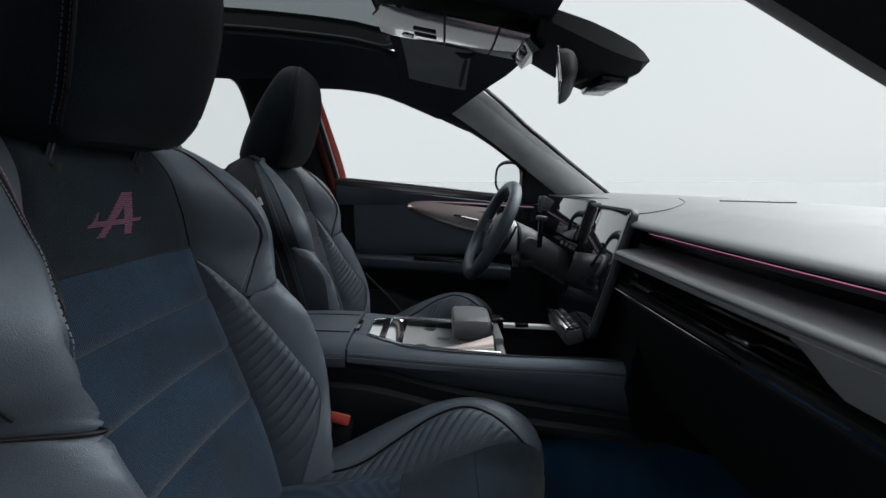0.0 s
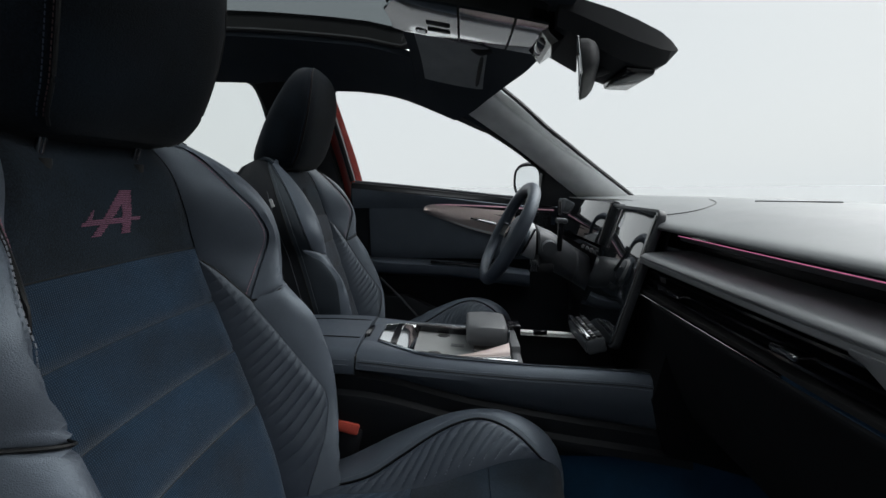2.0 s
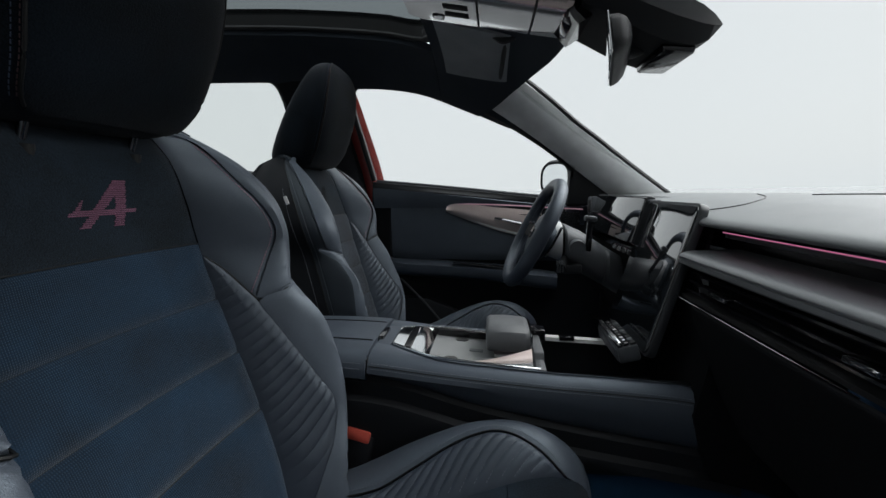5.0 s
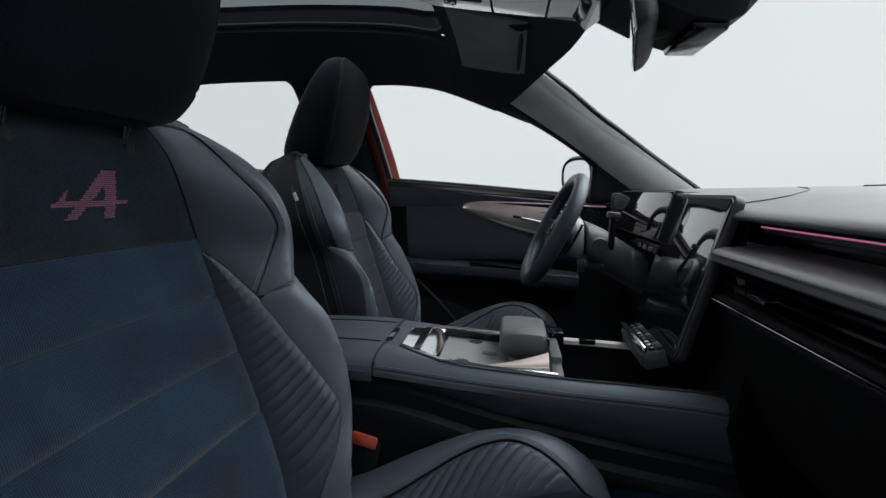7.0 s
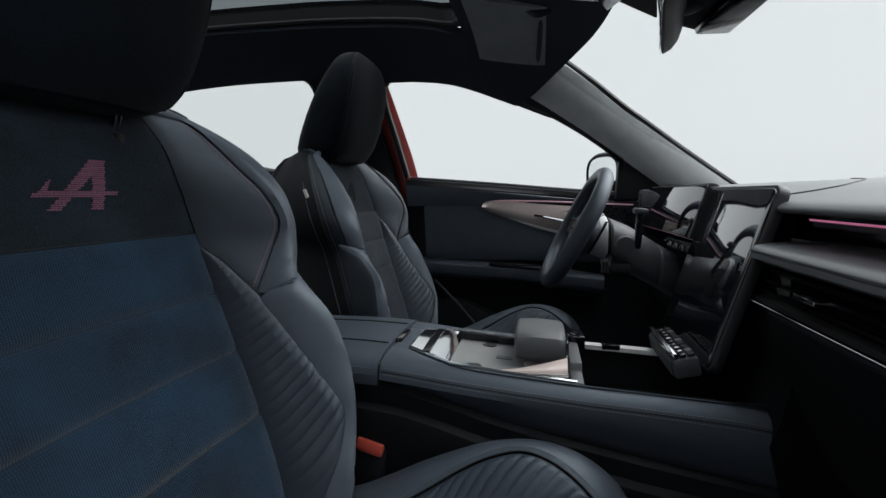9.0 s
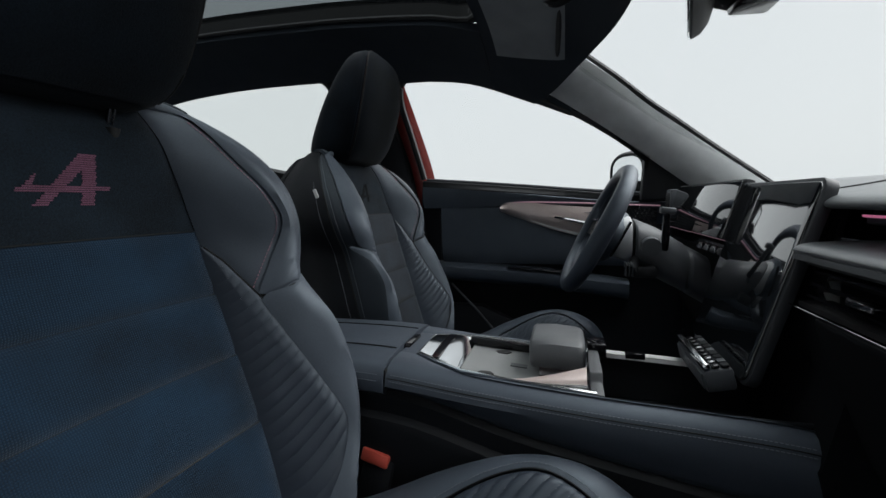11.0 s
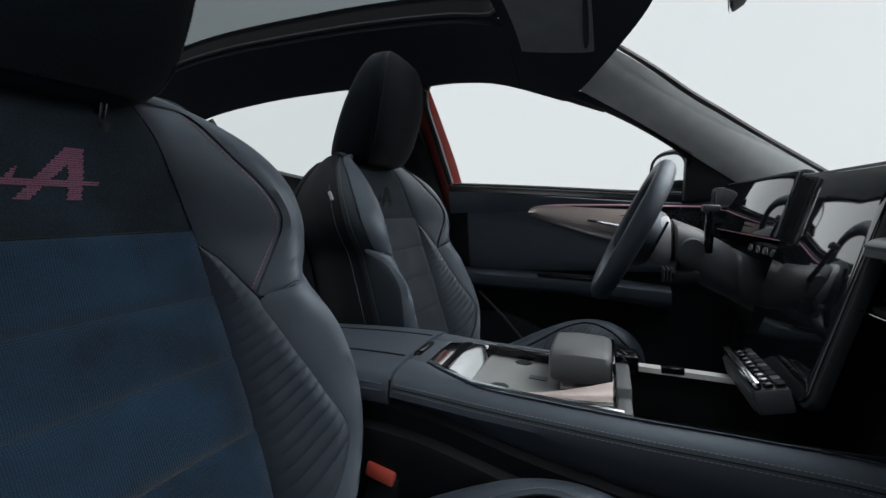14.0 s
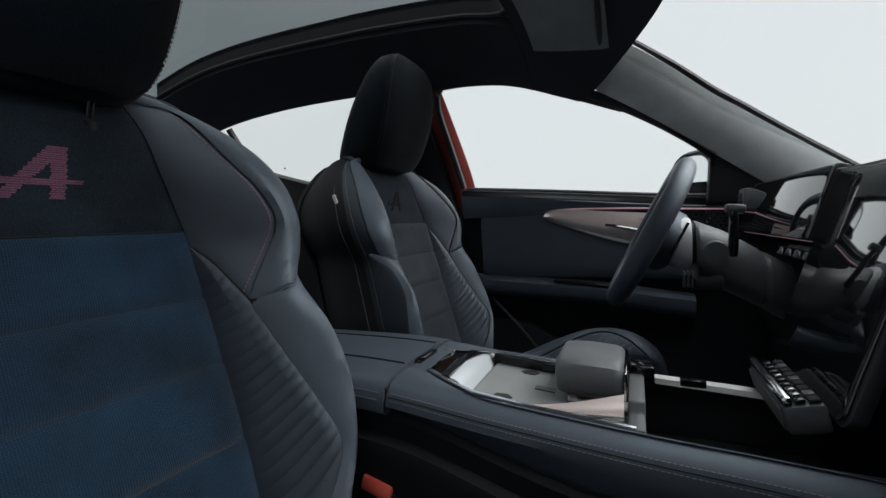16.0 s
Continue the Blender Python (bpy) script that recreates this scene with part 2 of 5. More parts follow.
def tube(path, r, n=8, closed=False, bm=None, flat=1.0):
    path = [Vector(p) for p in path]
    rings = []
    m = len(path)
    for i, p in enumerate(path):
        a = path[(i - 1) % m] if closed or i else p
        c = path[(i + 1) % m] if closed or i + 1 < m else p
        d = (c - a).normalized()
        up = Vector((0, 0, 1)) if abs(d.z) < 0.9 else Vector((1, 0, 0))
        s = d.cross(up).normalized()
        u = s.cross(d)
        rr = r(i / max(1, m - 1)) if callable(r) else r
        rings.append([p + rr * (s * math.cos(2 * math.pi * k / n) + u * flat * math.sin(2 * math.pi * k / n)) for k in range(n)])
    if closed:
        rings.append(rings[0])
        b = loft(rings, cap=False)
        bmesh.ops.remove_doubles(b, verts=b.verts, dist=1e-6)
    else:
        b = loft(rings)
    return merge(bm, b)


def stitches(path, length=0.0034, gap=0.0018, r=0.00055, bm=None):
    """A row of short threads along a line."""
    b = bm or mesh()
    path = [Vector(p) for p in path]
    d = [0.0]
    for p, q in zip(path, path[1:]):
        d.append(d[-1] + (q - p).length)
    xs = np.array([tuple(p) for p in path])

    def at(s):
        return Vector([float(np.interp(s, d, xs[:, k])) for k in range(3)])
    s = 0.0
    while s + length < d[-1]:
        p, q = at(s), at(s + length)
        t = (q - p).normalized()
        side = t.cross(Vector((0.3, 0.2, 1))).normalized()
        up = side.cross(t)
        ring0 = [b.verts.new(p + r * v) for v in (side, up, -side, -up)]
        ring1 = [b.verts.new(q + r * v) for v in (side, up, -side, -up)]
        for i in range(4):
            b.faces.new((ring0[i], ring0[(i + 1) % 4], ring1[(i + 1) % 4], ring1[i]))
        b.faces.new(ring0)
        b.faces.new(ring1)
        s += length + gap
    return b


def tab(table, v):
    """A smooth value from a short table of (place, value)."""
    xs, ys = zip(*table)
    if v <= xs[0]:
        return ys[0]
    if v >= xs[-1]:
        return ys[-1]
    i = max(k for k in range(len(xs) - 1) if xs[k] <= v)
    h = xs[i + 1] - xs[i]
    t = (v - xs[i]) / h

    def slope(k):
        if 0 < k < len(xs) - 1:
            return (ys[k + 1] - ys[k - 1]) / (xs[k + 1] - xs[k - 1])
        return (ys[1] - ys[0]) / (xs[1] - xs[0]) if k == 0 else (ys[-1] - ys[-2]) / (xs[-1] - xs[-2])
    a, c = slope(i) * h, slope(i + 1) * h
    return (2 * t ** 3 - 3 * t * t + 1) * ys[i] + (t ** 3 - 2 * t * t + t) * a + (-2 * t ** 3 + 3 * t * t) * ys[i + 1] + (t ** 3 - t * t) * c


def steps(a, b, n):
    return [a + (b - a) * i / n for i in range(n + 1)]


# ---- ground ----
# ground tone matched to the fog, so its haze is in the colour
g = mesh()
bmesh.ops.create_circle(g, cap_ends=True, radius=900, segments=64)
fixed("ground", g, GROUND_MAT, "pale gravel ground, tone matched to the white fog", "ground")
# unseen dark disc, added to cut light thrown up from the pale ground
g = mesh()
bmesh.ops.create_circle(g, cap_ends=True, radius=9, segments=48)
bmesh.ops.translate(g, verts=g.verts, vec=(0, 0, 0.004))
fixed("pavement", g, DARK_DISC, "unseen dark disc added under the car to cut bounce light", "pavement")

# unseen plain wall behind the camera, added to hold back light from that side
fixed("wall_south", box(-7, 7, -2.3, -2.05, 0, 4.2, 0.02), WALL, "unseen grey wall added beside the car to block side light", "wall")

# ---- the car's shell ----
FLOOR = 0.33


def belt(x):
    """Height of the window sill along the car."""
    return tab(((-1.6, 1.33), (-1.33, 1.245), (-1.0, 1.155), (-0.7, 1.11), (-0.39, 1.089), (-0.09, 1.060), (0.19, 1.030), (0.42, 1.012)), x)


fixed("floor", sheet([[(x, y, FLOOR + 0.012 * noise.noise((x * 3, y * 3, 0))) for y in steps(-0.74, 0.74, 24)] for x in steps(-1.6, 0.95, 40)], -0.02), CARPET, "dark blue carpet on the cabin floor", "carpet")
# transmission tunnel, carpeted
fixed("tunnel", loft([[(x, -0.15, FLOOR), (x, -0.118, 0.50), (x, -0.100, 0.60), (x, 0.100, 0.60), (x, 0.118, 0.50), (x, 0.15, FLOOR)] for x in steps(-1.0, 0.80, 8)]), CARPET, "dark blue carpeted tunnel under the console", "carpet")
fixed("firewall", sheet([[(x, y, z) for y in steps(-0.74, 0.74, 8)] for x, z in ((0.62, FLOOR), (0.78, 0.45), (0.92, 0.62), (0.95, 1.0))], -0.03), CARPET, "dark carpeted firewall behind the footwell", "wall")
fixed("wall_rear", box(-1.75, -1.70, -0.72, 0.72, FLOOR, 1.15, 0.02), SHELL, "dark rear wall of the cabin", "wall")


WINTOP = ((-1.7, 1.375), (-1.4, 1.436), (-1.1, 1.456), (-0.8, 1.452), (-0.6, 1.440), (-0.44, 1.418), (-0.34, 1.413), (-0.20, 1.390), (-0.05, 1.332), (0.05, 1.288), (0.16, 1.240))


def roof_z(x, y):
    """Height of the headliner's underside."""
    mid = tab(((-1.7, 1.43), (-1.2, 1.535), (-0.6, 1.525), (-0.25, 1.49), (-0.12, 1.455), (0.0, 1.425), (0.17, 1.375)), x)
    part_down = tab(((0, 0), (0.30, 0.03), (0.42, 0.13), (0.52, 0.40), (0.60, 0.78), (0.645, 1.0), (0.66, 1.06)), abs(y))
    return mid - (mid - tab(WINTOP, x)) * part_down


def header_x(y):
    """Front edge of the headliner at the windscreen."""
    return 0.190 - 0.150 * (abs(y) / 0.6) ** 3


for side in (1, -1):
    rows = []
    for x in steps(-1.65, -0.13, 36):
        rows.append([(x, side * y, roof_z(x, y)) for y in steps(0.425, 0.66, 12)])
    fixed("ceiling", sheet(rows, 0.02 * side), HEADLINER, "black cloth headliner beside the glass roof", "ceiling")
rows = []
for y in steps(-0.66, 0.66, 48):
    x1 = header_x(y)
    rows.append([(x, y, roof_z(x, y)) for x in steps(-0.128, x1, 10)])
fixed("ceiling", sheet(rows, 0.02), HEADLINER, "black cloth headliner above the windscreen", "ceiling")
fixed("ceiling", sheet([[(x, y, roof_z(x, y)) for y in steps(-0.42, 0.42, 16)] for x in steps(-1.65, -1.45, 5)], 0.02), HEADLINER, "black cloth headliner behind the glass roof", "ceiling")
# glass roof
roof_glass = thing("glass_roof", (-0.8, 0, 1.53), "smoked fixed glass roof in a black frame", "roof window")
part("pane", sheet([[(x, y, roof_z(x, 0) + 0.035 - 0.05 * y * y) for y in steps(-0.50, 0.50, 12)] for x in steps(-1.55, -0.05, 15)], 0.004), SMOKED, roof_glass, "smoked glass").visible_shadow = False
rim = [(x, 0.421, roof_z(x, 0.421) - 0.001) for x in steps(-1.45, -0.19, 20)] + [(-0.158, 0.411, roof_z(-0.158, 0.41)), (-0.135, 0.385, roof_z(-0.135, 0.38) + 0.002)] + [(-0.130, y, roof_z(-0.13, y)) for y in steps(0.34, -0.34, 10)] + [(-0.135, -0.385, roof_z(-0.135, 0.38) + 0.002), (-0.158, -0.411, roof_z(-0.158, 0.41))] + [(x, -0.421, roof_z(x, 0.421) - 0.001) for x in steps(-0.19, -1.45, 20)]
part("seal", tube(rim, 0.006, 6), RUBBER, roof_glass, "black rubber seal")
for side in (1, -1):
    corner_z = roof_z(-0.13, 0.40)
    part("corner_block", prism([(-0.164, side * 0.416), (-0.134, side * 0.383), (-0.118, side * 0.383), (-0.118, side * 0.434), (-0.164, side * 0.434)], "z", corner_z + 0.006, corner_z + 0.032), RUBBER, roof_glass, "black corner filler")
part("lip", sheet([[(x, y * 1.006, z - 0.002), (x, y * 1.01, z + 0.050)] for x, y, z in rim], 0.003), PIPING, roof_glass, "black upstand round the glass")


def pillar(side):
    """Cloth trim of the windscreen pillar."""
    low = [(-0.030, 0.618, 1.335), (0.030, 0.622, 1.305), (0.155, 0.650, 1.225), (0.233, 0.668, 1.170), (0.289, 0.682, 1.128), (0.40, 0.700, 1.045), (0.46, 0.70, 1.00)]
    high = [(0.020, 0.490, 1.420), (0.098, 0.520, 1.378), (0.190, 0.560, 1.318), (0.275, 0.592, 1.253), (0.340, 0.612, 1.208), (0.437, 0.630, 1.137), (0.600, 0.655, 1.02)]
    lo, hi = spl(low, 6), spl(high, 6)
    rows = []
    for a, c in zip(lo, hi):
        d = c - a
        bulge = Vector((-0.25, -1, -0.25)).normalized()
        r = [a + Vector((0.02, 0.035, 0.0))]
        r += [a + d * t + bulge * (0.022 * math.sin(math.pi * t) ** 0.8) for t in steps(0.0, 1.0, 10)]
        r += [c + Vector((0.012, 0.035, 0.008))]
        rows.append([(p.x, side * p.y, p.z) for p in r])
    return sheet(rows, 0.006)


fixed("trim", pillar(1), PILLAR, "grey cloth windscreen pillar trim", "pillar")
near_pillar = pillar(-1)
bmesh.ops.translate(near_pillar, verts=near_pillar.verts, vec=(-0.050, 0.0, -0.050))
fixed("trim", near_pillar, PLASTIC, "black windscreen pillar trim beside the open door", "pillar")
for side in (1, -1):
    e = spl([(0.112, side * 0.545, 1.384), (0.20, side * 0.572, 1.322), (0.285, side * 0.600, 1.256), (0.35, side * 0.622, 1.212), (0.447, side * 0.642, 1.140), (0.612, side * 0.665, 1.02)], 6)
    fixed("seal", tube(e, 0.008, 6), RUBBER, "black windscreen seal along the pillar", "seal")
# roof side rail outside, red body colour
for side in (1, -1):
    rail = [[(x, side * 0.668, roof_z(x, 0.66) - 0.012), (x, side * 0.70, roof_z(x, 0.66) + 0.01), (x, side * 0.67, roof_z(x, 0.6) + 0.045), (x, side * 0.60, roof_z(x, 0.5) + 0.05)] for x in steps(-1.6, -0.05, 20)]
    fixed("roof_rail", sheet(rail, 0.006), RED_PAINT, "orange-red painted roof rail", "roof")

# windscreen
ws = []
for k in steps(-0.08, 1, 11):
    ws.append([(header_x(y) + 0.01 + (0.92 - 0.32 * (y / 0.68) ** 2 - header_x(y)) * k, y, 1.385 - 0.045 * (y / 0.66) ** 2 - (1.385 - 0.045 * (y / 0.66) ** 2 - 1.02) * k) for y in steps(-0.655, 0.655, 20)])
screen = fixed("window_1", sheet(ws, 0.004), CLEAR, "clear raked windscreen", "window")
screen.visible_shadow = False


# ---- driver's door, closed ----
def door_y(z, x=0.0):
    return tab(((0.38, 0.760), (0.62, 0.770), (0.74, 0.765), (0.80, 0.752), (0.90, 0.750), (0.98, 0.742), (1.03, 0.728), (1.07, 0.732), (1.12, 0.745)), z)


def door_shell(x0, x1, n, side):
    rows = []
    for x in steps(x0, x1, n):
        b_ = belt(x)
        prof = [(0.790, b_ - 0.02), (0.790, b_ - 0.002), (0.770, b_), (0.752, b_ - 0.002), (0.742, b_ - 0.010)]
        prof += [(door_y(z + (b_ - 1.06) * max(0, (z - 0.8) / 0.26)), z) for z in steps(b_ - 0.022, 0.40, 22)]
        rows.append([(x, side * y, z) for y, z in prof])
    return sheet(rows, 0.012)


door = thing("front_door", (-0.02, 0.77, FLOOR), "closed driver's door with black leather and rose metal trim", "car door")
part("panel", door_shell(-0.405, 0.42, 30, 1), PLASTIC, door, "black soft door panel")
# padded leather insert between the sill and the armrest
ins = []
for x in steps(-0.335, 0.33, 26):
    top = 0.992 - 0.045 * max(0, (x + 0.10)) ** 0.8 - 0.012 * (x + 0.335)
    if x > -0.10:
        top = 0.985 - 0.32 * (x + 0.10)
    top = max(top, 0.845)
    ins.append([(x, door_y(z) - 0.006 - 0.012 * math.sin(math.pi * t) ** 0.5, z) for t, z in ((t, top + (0.806 - top) * t) for t in steps(0, 1, 10))])
part("insert", sheet(ins, 0.01), LEATHER, door, "padded black leather insert")
bm = stitches([(x, door_y(0.97) - 0.016, 0.968 - 0.08 * (x + 0.33)) for x in steps(-0.33, -0.05, 12)])
part("stitching", bm, THREAD, door, "grey stitched seam")
part("seam", tube([(-0.345, door_y(z) - 0.003, z) for z in steps(0.99, 0.81, 10)], 0.0025, 5), RUBBER, door)
part("upper_pad", sheet([[(x, door_y(z) - 0.010, z) for z in steps(belt(x) - 0.026, 0.994 + 0.02 * (belt(x) - 1.06), 6)] for x in steps(-0.395, 0.36, 20)], 0.008), LEATHER, door, "black upper pad")
# armrest
arm = []
for x in steps(-0.375, 0.26, 26):
    zz = 0.802 - 0.055 * (x + 0.34) - 0.10 * max(0, x - 0.0) ** 1.2
    d = 0.062 * min(1, (x + 0.40) * 9) * min(1, max(0.6, (0.36 - x) * 5))
    arm.append([(x, y, z) for y, z in ((0.765, zz + 0.006), (0.752 - 0.2 * d, zz + 0.006), (0.752 - 0.8 * d, zz + 0.003), (0.752 - d, zz - 0.006), (0.752 - d, zz - 0.034), (0.752 - 0.85 * d, zz - 0.046), (0.757 - 0.2 * d, zz - 0.060), (0.765, zz - 0.062))])
part("armrest", loft(arm), LEATHER, door, "black padded armrest")
part("grab_recess", box(-0.108, 0.10, 0.689, 0.716, 0.786, 0.789, 0.001, 1, turn=Matrix.Rotation(radians(4), 4, "Y")), GLOSS, door, "gloss black grab recess")
part("stitching", stitches([(x, 0.692, 0.784 - 0.055 * (x + 0.34) - 0.10 * max(0, x) ** 1.2) for x in steps(-0.33, 0.10, 20)]), THREAD, door)
# rose metal blade with the inner handle
blade = spl([(-0.128, 0, 0.985), (-0.085, 0, 0.966), (-0.02, 0, 0.940), (0.05, 0, 0.915), (0.12, 0, 0.897), (0.20, 0, 0.885)], 6)
upper = spl([(-0.128, 0, 0.987), (-0.108, 0, 0.998), (-0.06, 0, 1.000), (0.03, 0, 0.990), (0.12, 0, 0.982), (0.20, 0, 0.975)], 6)
rows = [[(p.x * (1 - t) + q.x * t, 0.724 - 0.010 * math.sin(math.pi * t), p.z * (1 - t) + q.z * t) for t in steps(0, 1, 6)] for p, q in zip(blade, upper)]
blade_rows = rows
trim_blade = part("trim_blade", sheet(rows, 0.01), COPPER, door, "brushed rose metal blade")
rows = [[(p.x, 0.720 - 0.003, p.z - 0.001 + 0.020 * t * min(1, (p.x + 0.13) * 8)) for t in steps(0, 1, 3)] for p in blade]
part("trim_edge", sheet(rows, 0.006), SATIN, trim_blade, "bright chrome lower edge")
part("handle_recess", prism([(0.020, 0.950), (0.042, 0.972), (0.20, 0.966), (0.20, 0.905), (0.11, 0.920)], "y", 0.7085, 0.7225, 0.002), GLOSS, door, "dark handle recess")
part("inner_handle", tube(spl([(0.040, 0.704, 0.955), (0.07, 0.699, 0.950), (0.13, 0.701, 0.936)], 5), lambda t: 0.006 + 0.004 * t, 8, flat=0.6), CHROME_DARK, door, "smoked chrome inner handle")
part("light_strip", tube(spl([(-0.108, 0.716, 1.001), (-0.05, 0.716, 1.004), (0.10, 0.716, 0.998), (0.24, 0.718, 0.989), (0.34, 0.722, 0.983)], 6), 0.0024, 6), PINK_PALE, door, "thin pink ambient light strip")
# speaker grille ahead of the handle
part("speaker_grille", sheet([[(x, 0.716, z) for z in steps(0.978 - 0.02 * (x - 0.13), 0.925, 3)] for x in steps(0.205, 0.33, 6)], 0.004), PLASTIC, door, "black perforated speaker grille")
bm = mesh()
for i in range(10):
    for j in range(5):
        x, z = 0.211 + 0.0122 * i + 0.006 * (j % 2), 0.933 + 0.0095 * j
        if z < 0.972:
            bm = prism([(x + 0.0030 * math.cos(a), z + 0.0030 * math.sin(a)) for a in (0.5, 1.55, 2.6, 3.64, 4.69, 5.74)], "y", 0.7105, 0.7125, 0, bm)
part("grille_cells", bm, GLOSS, door, "small raised diamonds")
part("door_pocket", prism([(-0.34, 0.66), (-0.20, 0.66), (0.10, 0.52), (0.10, 0.45), (-0.34, 0.45)], "y", 0.715, 0.755, 0.01), PLASTIC, door, "black lower door pocket")
part("pocket_edge", tube([(-0.30, 0.705, 0.735), (-0.22, 0.702, 0.655), (-0.13, 0.70, 0.55)], 0.004, 6), PLASTIC_GREY, door, "grey pocket edge")
part("sill_seal", tube([(x, 0.746, belt(x) + 0.001) for x in steps(-0.39, 0.30, 14)], 0.005, 6), PLASTIC_GREY, door, "grey window sill seal")
part("mirror_patch", prism([(0.285, 1.000), (0.292, 1.138), (0.350, 1.095), (0.480, 1.000)], "y", 0.70, 0.735, 0.004), PLASTIC, door, "black plastic mirror corner")
# window frame of the door
frame_line = spl([(-0.398, 0.742, 1.092), (-0.425, 0.712, 1.22), (-0.447, 0.672, 1.345), (-0.425, 0.655, 1.403), (-0.35, 0.650, 1.413), (-0.20, 0.650, 1.390), (-0.05, 0.648, 1.332), (0.05, 0.655, 1.285), (0.16, 0.672, 1.222), (0.25, 0.69, 1.160), (0.31, 0.71, 1.110)], 6)
part("window_frame", tube(frame_line, 0.011, 8), RUBBER, door, "black window seal")
win = []
for t in steps(0, 1, 8):
    win.append([(x, 0.765 - 0.095 * t * (1.0), belt(x) + (tab(((-0.47, 1.405), (-0.44, 1.408), (-0.34, 1.415), (-0.20, 1.390), (-0.05, 1.336), (0.05, 1.290), (0.16, 1.225), (0.31, 1.115)), x) - belt(x)) * t) for x in steps(-0.47, 0.30, 18)])
pane = part("pane", sheet(win, 0.004), CLEAR, door, "clear side window")
pane.visible_shadow = False

# ---- pillar between the doors ----
col = []
for z in steps(1.42, 0.36, 22):
    xf = tab(((0.36, -0.40), (0.893, -0.405), (1.083, -0.452), (1.299, -0.500), (1.43, -0.54)), z)
    yy = tab(((0.36, 0.74), (1.08, 0.728), (1.30, 0.676), (1.42, 0.645)), z)
    col.append([(xf, yy + 0.03, z), (xf, yy, z), (xf - 0.02, yy - 0.016, z), (xf - 0.10, yy - 0.02, z), (xf - 0.15, yy - 0.005, z), (xf - 0.17, yy + 0.04, z)])
fixed("trim", sheet(col, 0.01), SHELL, "black pillar trim between the doors", "pillar")
fixed("trim", sheet([[(x + 0.001, y + 0.018, z), (x + 0.003, y - 0.001, z), (x - 0.006, y - 0.010, z), (x - 0.014, y - 0.016, z)] for (x, y, z) in (r[1] for r in col)], 0.003), SHROUD, "narrow grey edge trim of the door pillar", "pillar")
red = []
for z in steps(1.46, 0.75, 18):
    xf = tab(((0.75, -0.36), (1.09, -0.402), (1.309, -0.452), (1.446, -0.488)), z)
    yy = tab(((0.75, 0.765), (1.09, 0.752), (1.30, 0.700), (1.446, 0.655)), z)
    red.append([(xf + 0.030, yy + 0.03, z), (xf, yy, z), (xf - 0.022, yy - 0.004, z), (xf - 0.036, yy - 0.002, z), (xf - 0.040, yy + 0.02, z)])
fixed("door_jamb", sheet(red, 0.006), RED_PAINT, "orange-red painted door jamb", "pillar")

fixed("seal", sheet([[(tab(((0.75, -0.36), (1.09, -0.402), (1.309, -0.452), (1.446, -0.488)), z) - 0.026, tab(((0.75, 0.765), (1.09, 0.752), (1.30, 0.700), (1.446, 0.655)), z) + 0.006, z), (tab(((0.36, -0.40), (0.893, -0.405), (1.083, -0.452), (1.299, -0.500), (1.43, -0.54)), z) - 0.03, tab(((0.36, 0.74), (1.08, 0.728), (1.30, 0.676), (1.42, 0.645)), z) + 0.020, z)] for z in steps(1.45, 0.75, 18)], 0.004), RUBBER, "black door seal along the pillar", "seal")

# ---- rear doors and quarter windows ----
rear = thing("rear_door", (-1.0, 0.77, FLOOR), "closed rear door with dark panel and tinted window", "car door")
part("panel", door_shell(-1.62, -0.44, 30, 1), PLASTIC, rear, "black door panel")
top_z = WINTOP
rear_line = spl([(-0.655, 0.735, 1.10), (-0.672, 0.70, 1.26), (-0.690, 0.675, 1.375), (-0.72, 0.662, 1.432), (-0.80, 0.655, 1.447), (-1.10, 0.655, 1.452), (-1.40, 0.66, 1.430), (-1.58, 0.68, 1.37)], 6)
part("window_frame", tube(rear_line, 0.012, 8), RUBBER, rear, "black window seal")
part("divider", tube([(-1.335, 0.73, 1.235), (-1.395, 0.665, 1.405)], 0.014, 6), RUBBER, rear, "black window divider")
p2 = part("pane", sheet([[(x, 0.765 - 0.095 * t, belt(x) + (tab(top_z, x) - belt(x)) * t) for x in steps(-1.6, -0.66, 16)] for t in steps(0, 1, 6)], 0.004), TINTED, rear, "slightly tinted glass")
p2.visible_shadow = False
fixed("trim", sheet([[(x, 0.672, tab(WINTOP, x) - 0.012), (x, 0.660, tab(WINTOP, x) - 0.008), (x, 0.648, tab(WINTOP, x) + 0.001), (x, 0.640, tab(WINTOP, x) + 0.012)] for x in steps(-1.6, 0.09, 50)], 0.008), HEADLINER, "black cloth trim above the side windows", "trim")
# passenger side: rear door closed, front door open and out of the way
rear2 = thing("rear_door", (-1.0, -0.77, FLOOR), "closed rear door behind the passenger seat", "car door")
part("panel", door_shell(-1.62, -0.62, 20, -1), PLASTIC, rear2, "black door panel")
part("window_frame", tube([(p.x, -p.y, p.z) for p in rear_line], 0.012, 8), RUBBER, rear2, "black window seal")
fixed("trim", sheet([[(x, -y, z) for x, y, z in r] for r in col], 0.01), PLASTIC_GREY, "dark grey pillar trim beside the passenger seat", "pillar")
# open door, out of view; placed here to block light into the footwell
open_door = thing("front_door", (0.46, -0.775, FLOOR), "wide open passenger door with black panel and clear window", "car door")
part("panel", door_shell(-0.405, 0.42, 24, -1), PLASTIC, open_door, "black soft door panel")
part("outer_skin", sheet([[(x, -y, z) for y, z in ((0.795, belt(x) - 0.01), (0.835, belt(x) - 0.06), (0.855, 0.80), (0.845, 0.58), (0.80, 0.40))] for x in steps(-0.405, 0.42, 12)], 0.006), RED_PAINT, open_door, "orange-red painted outer skin")
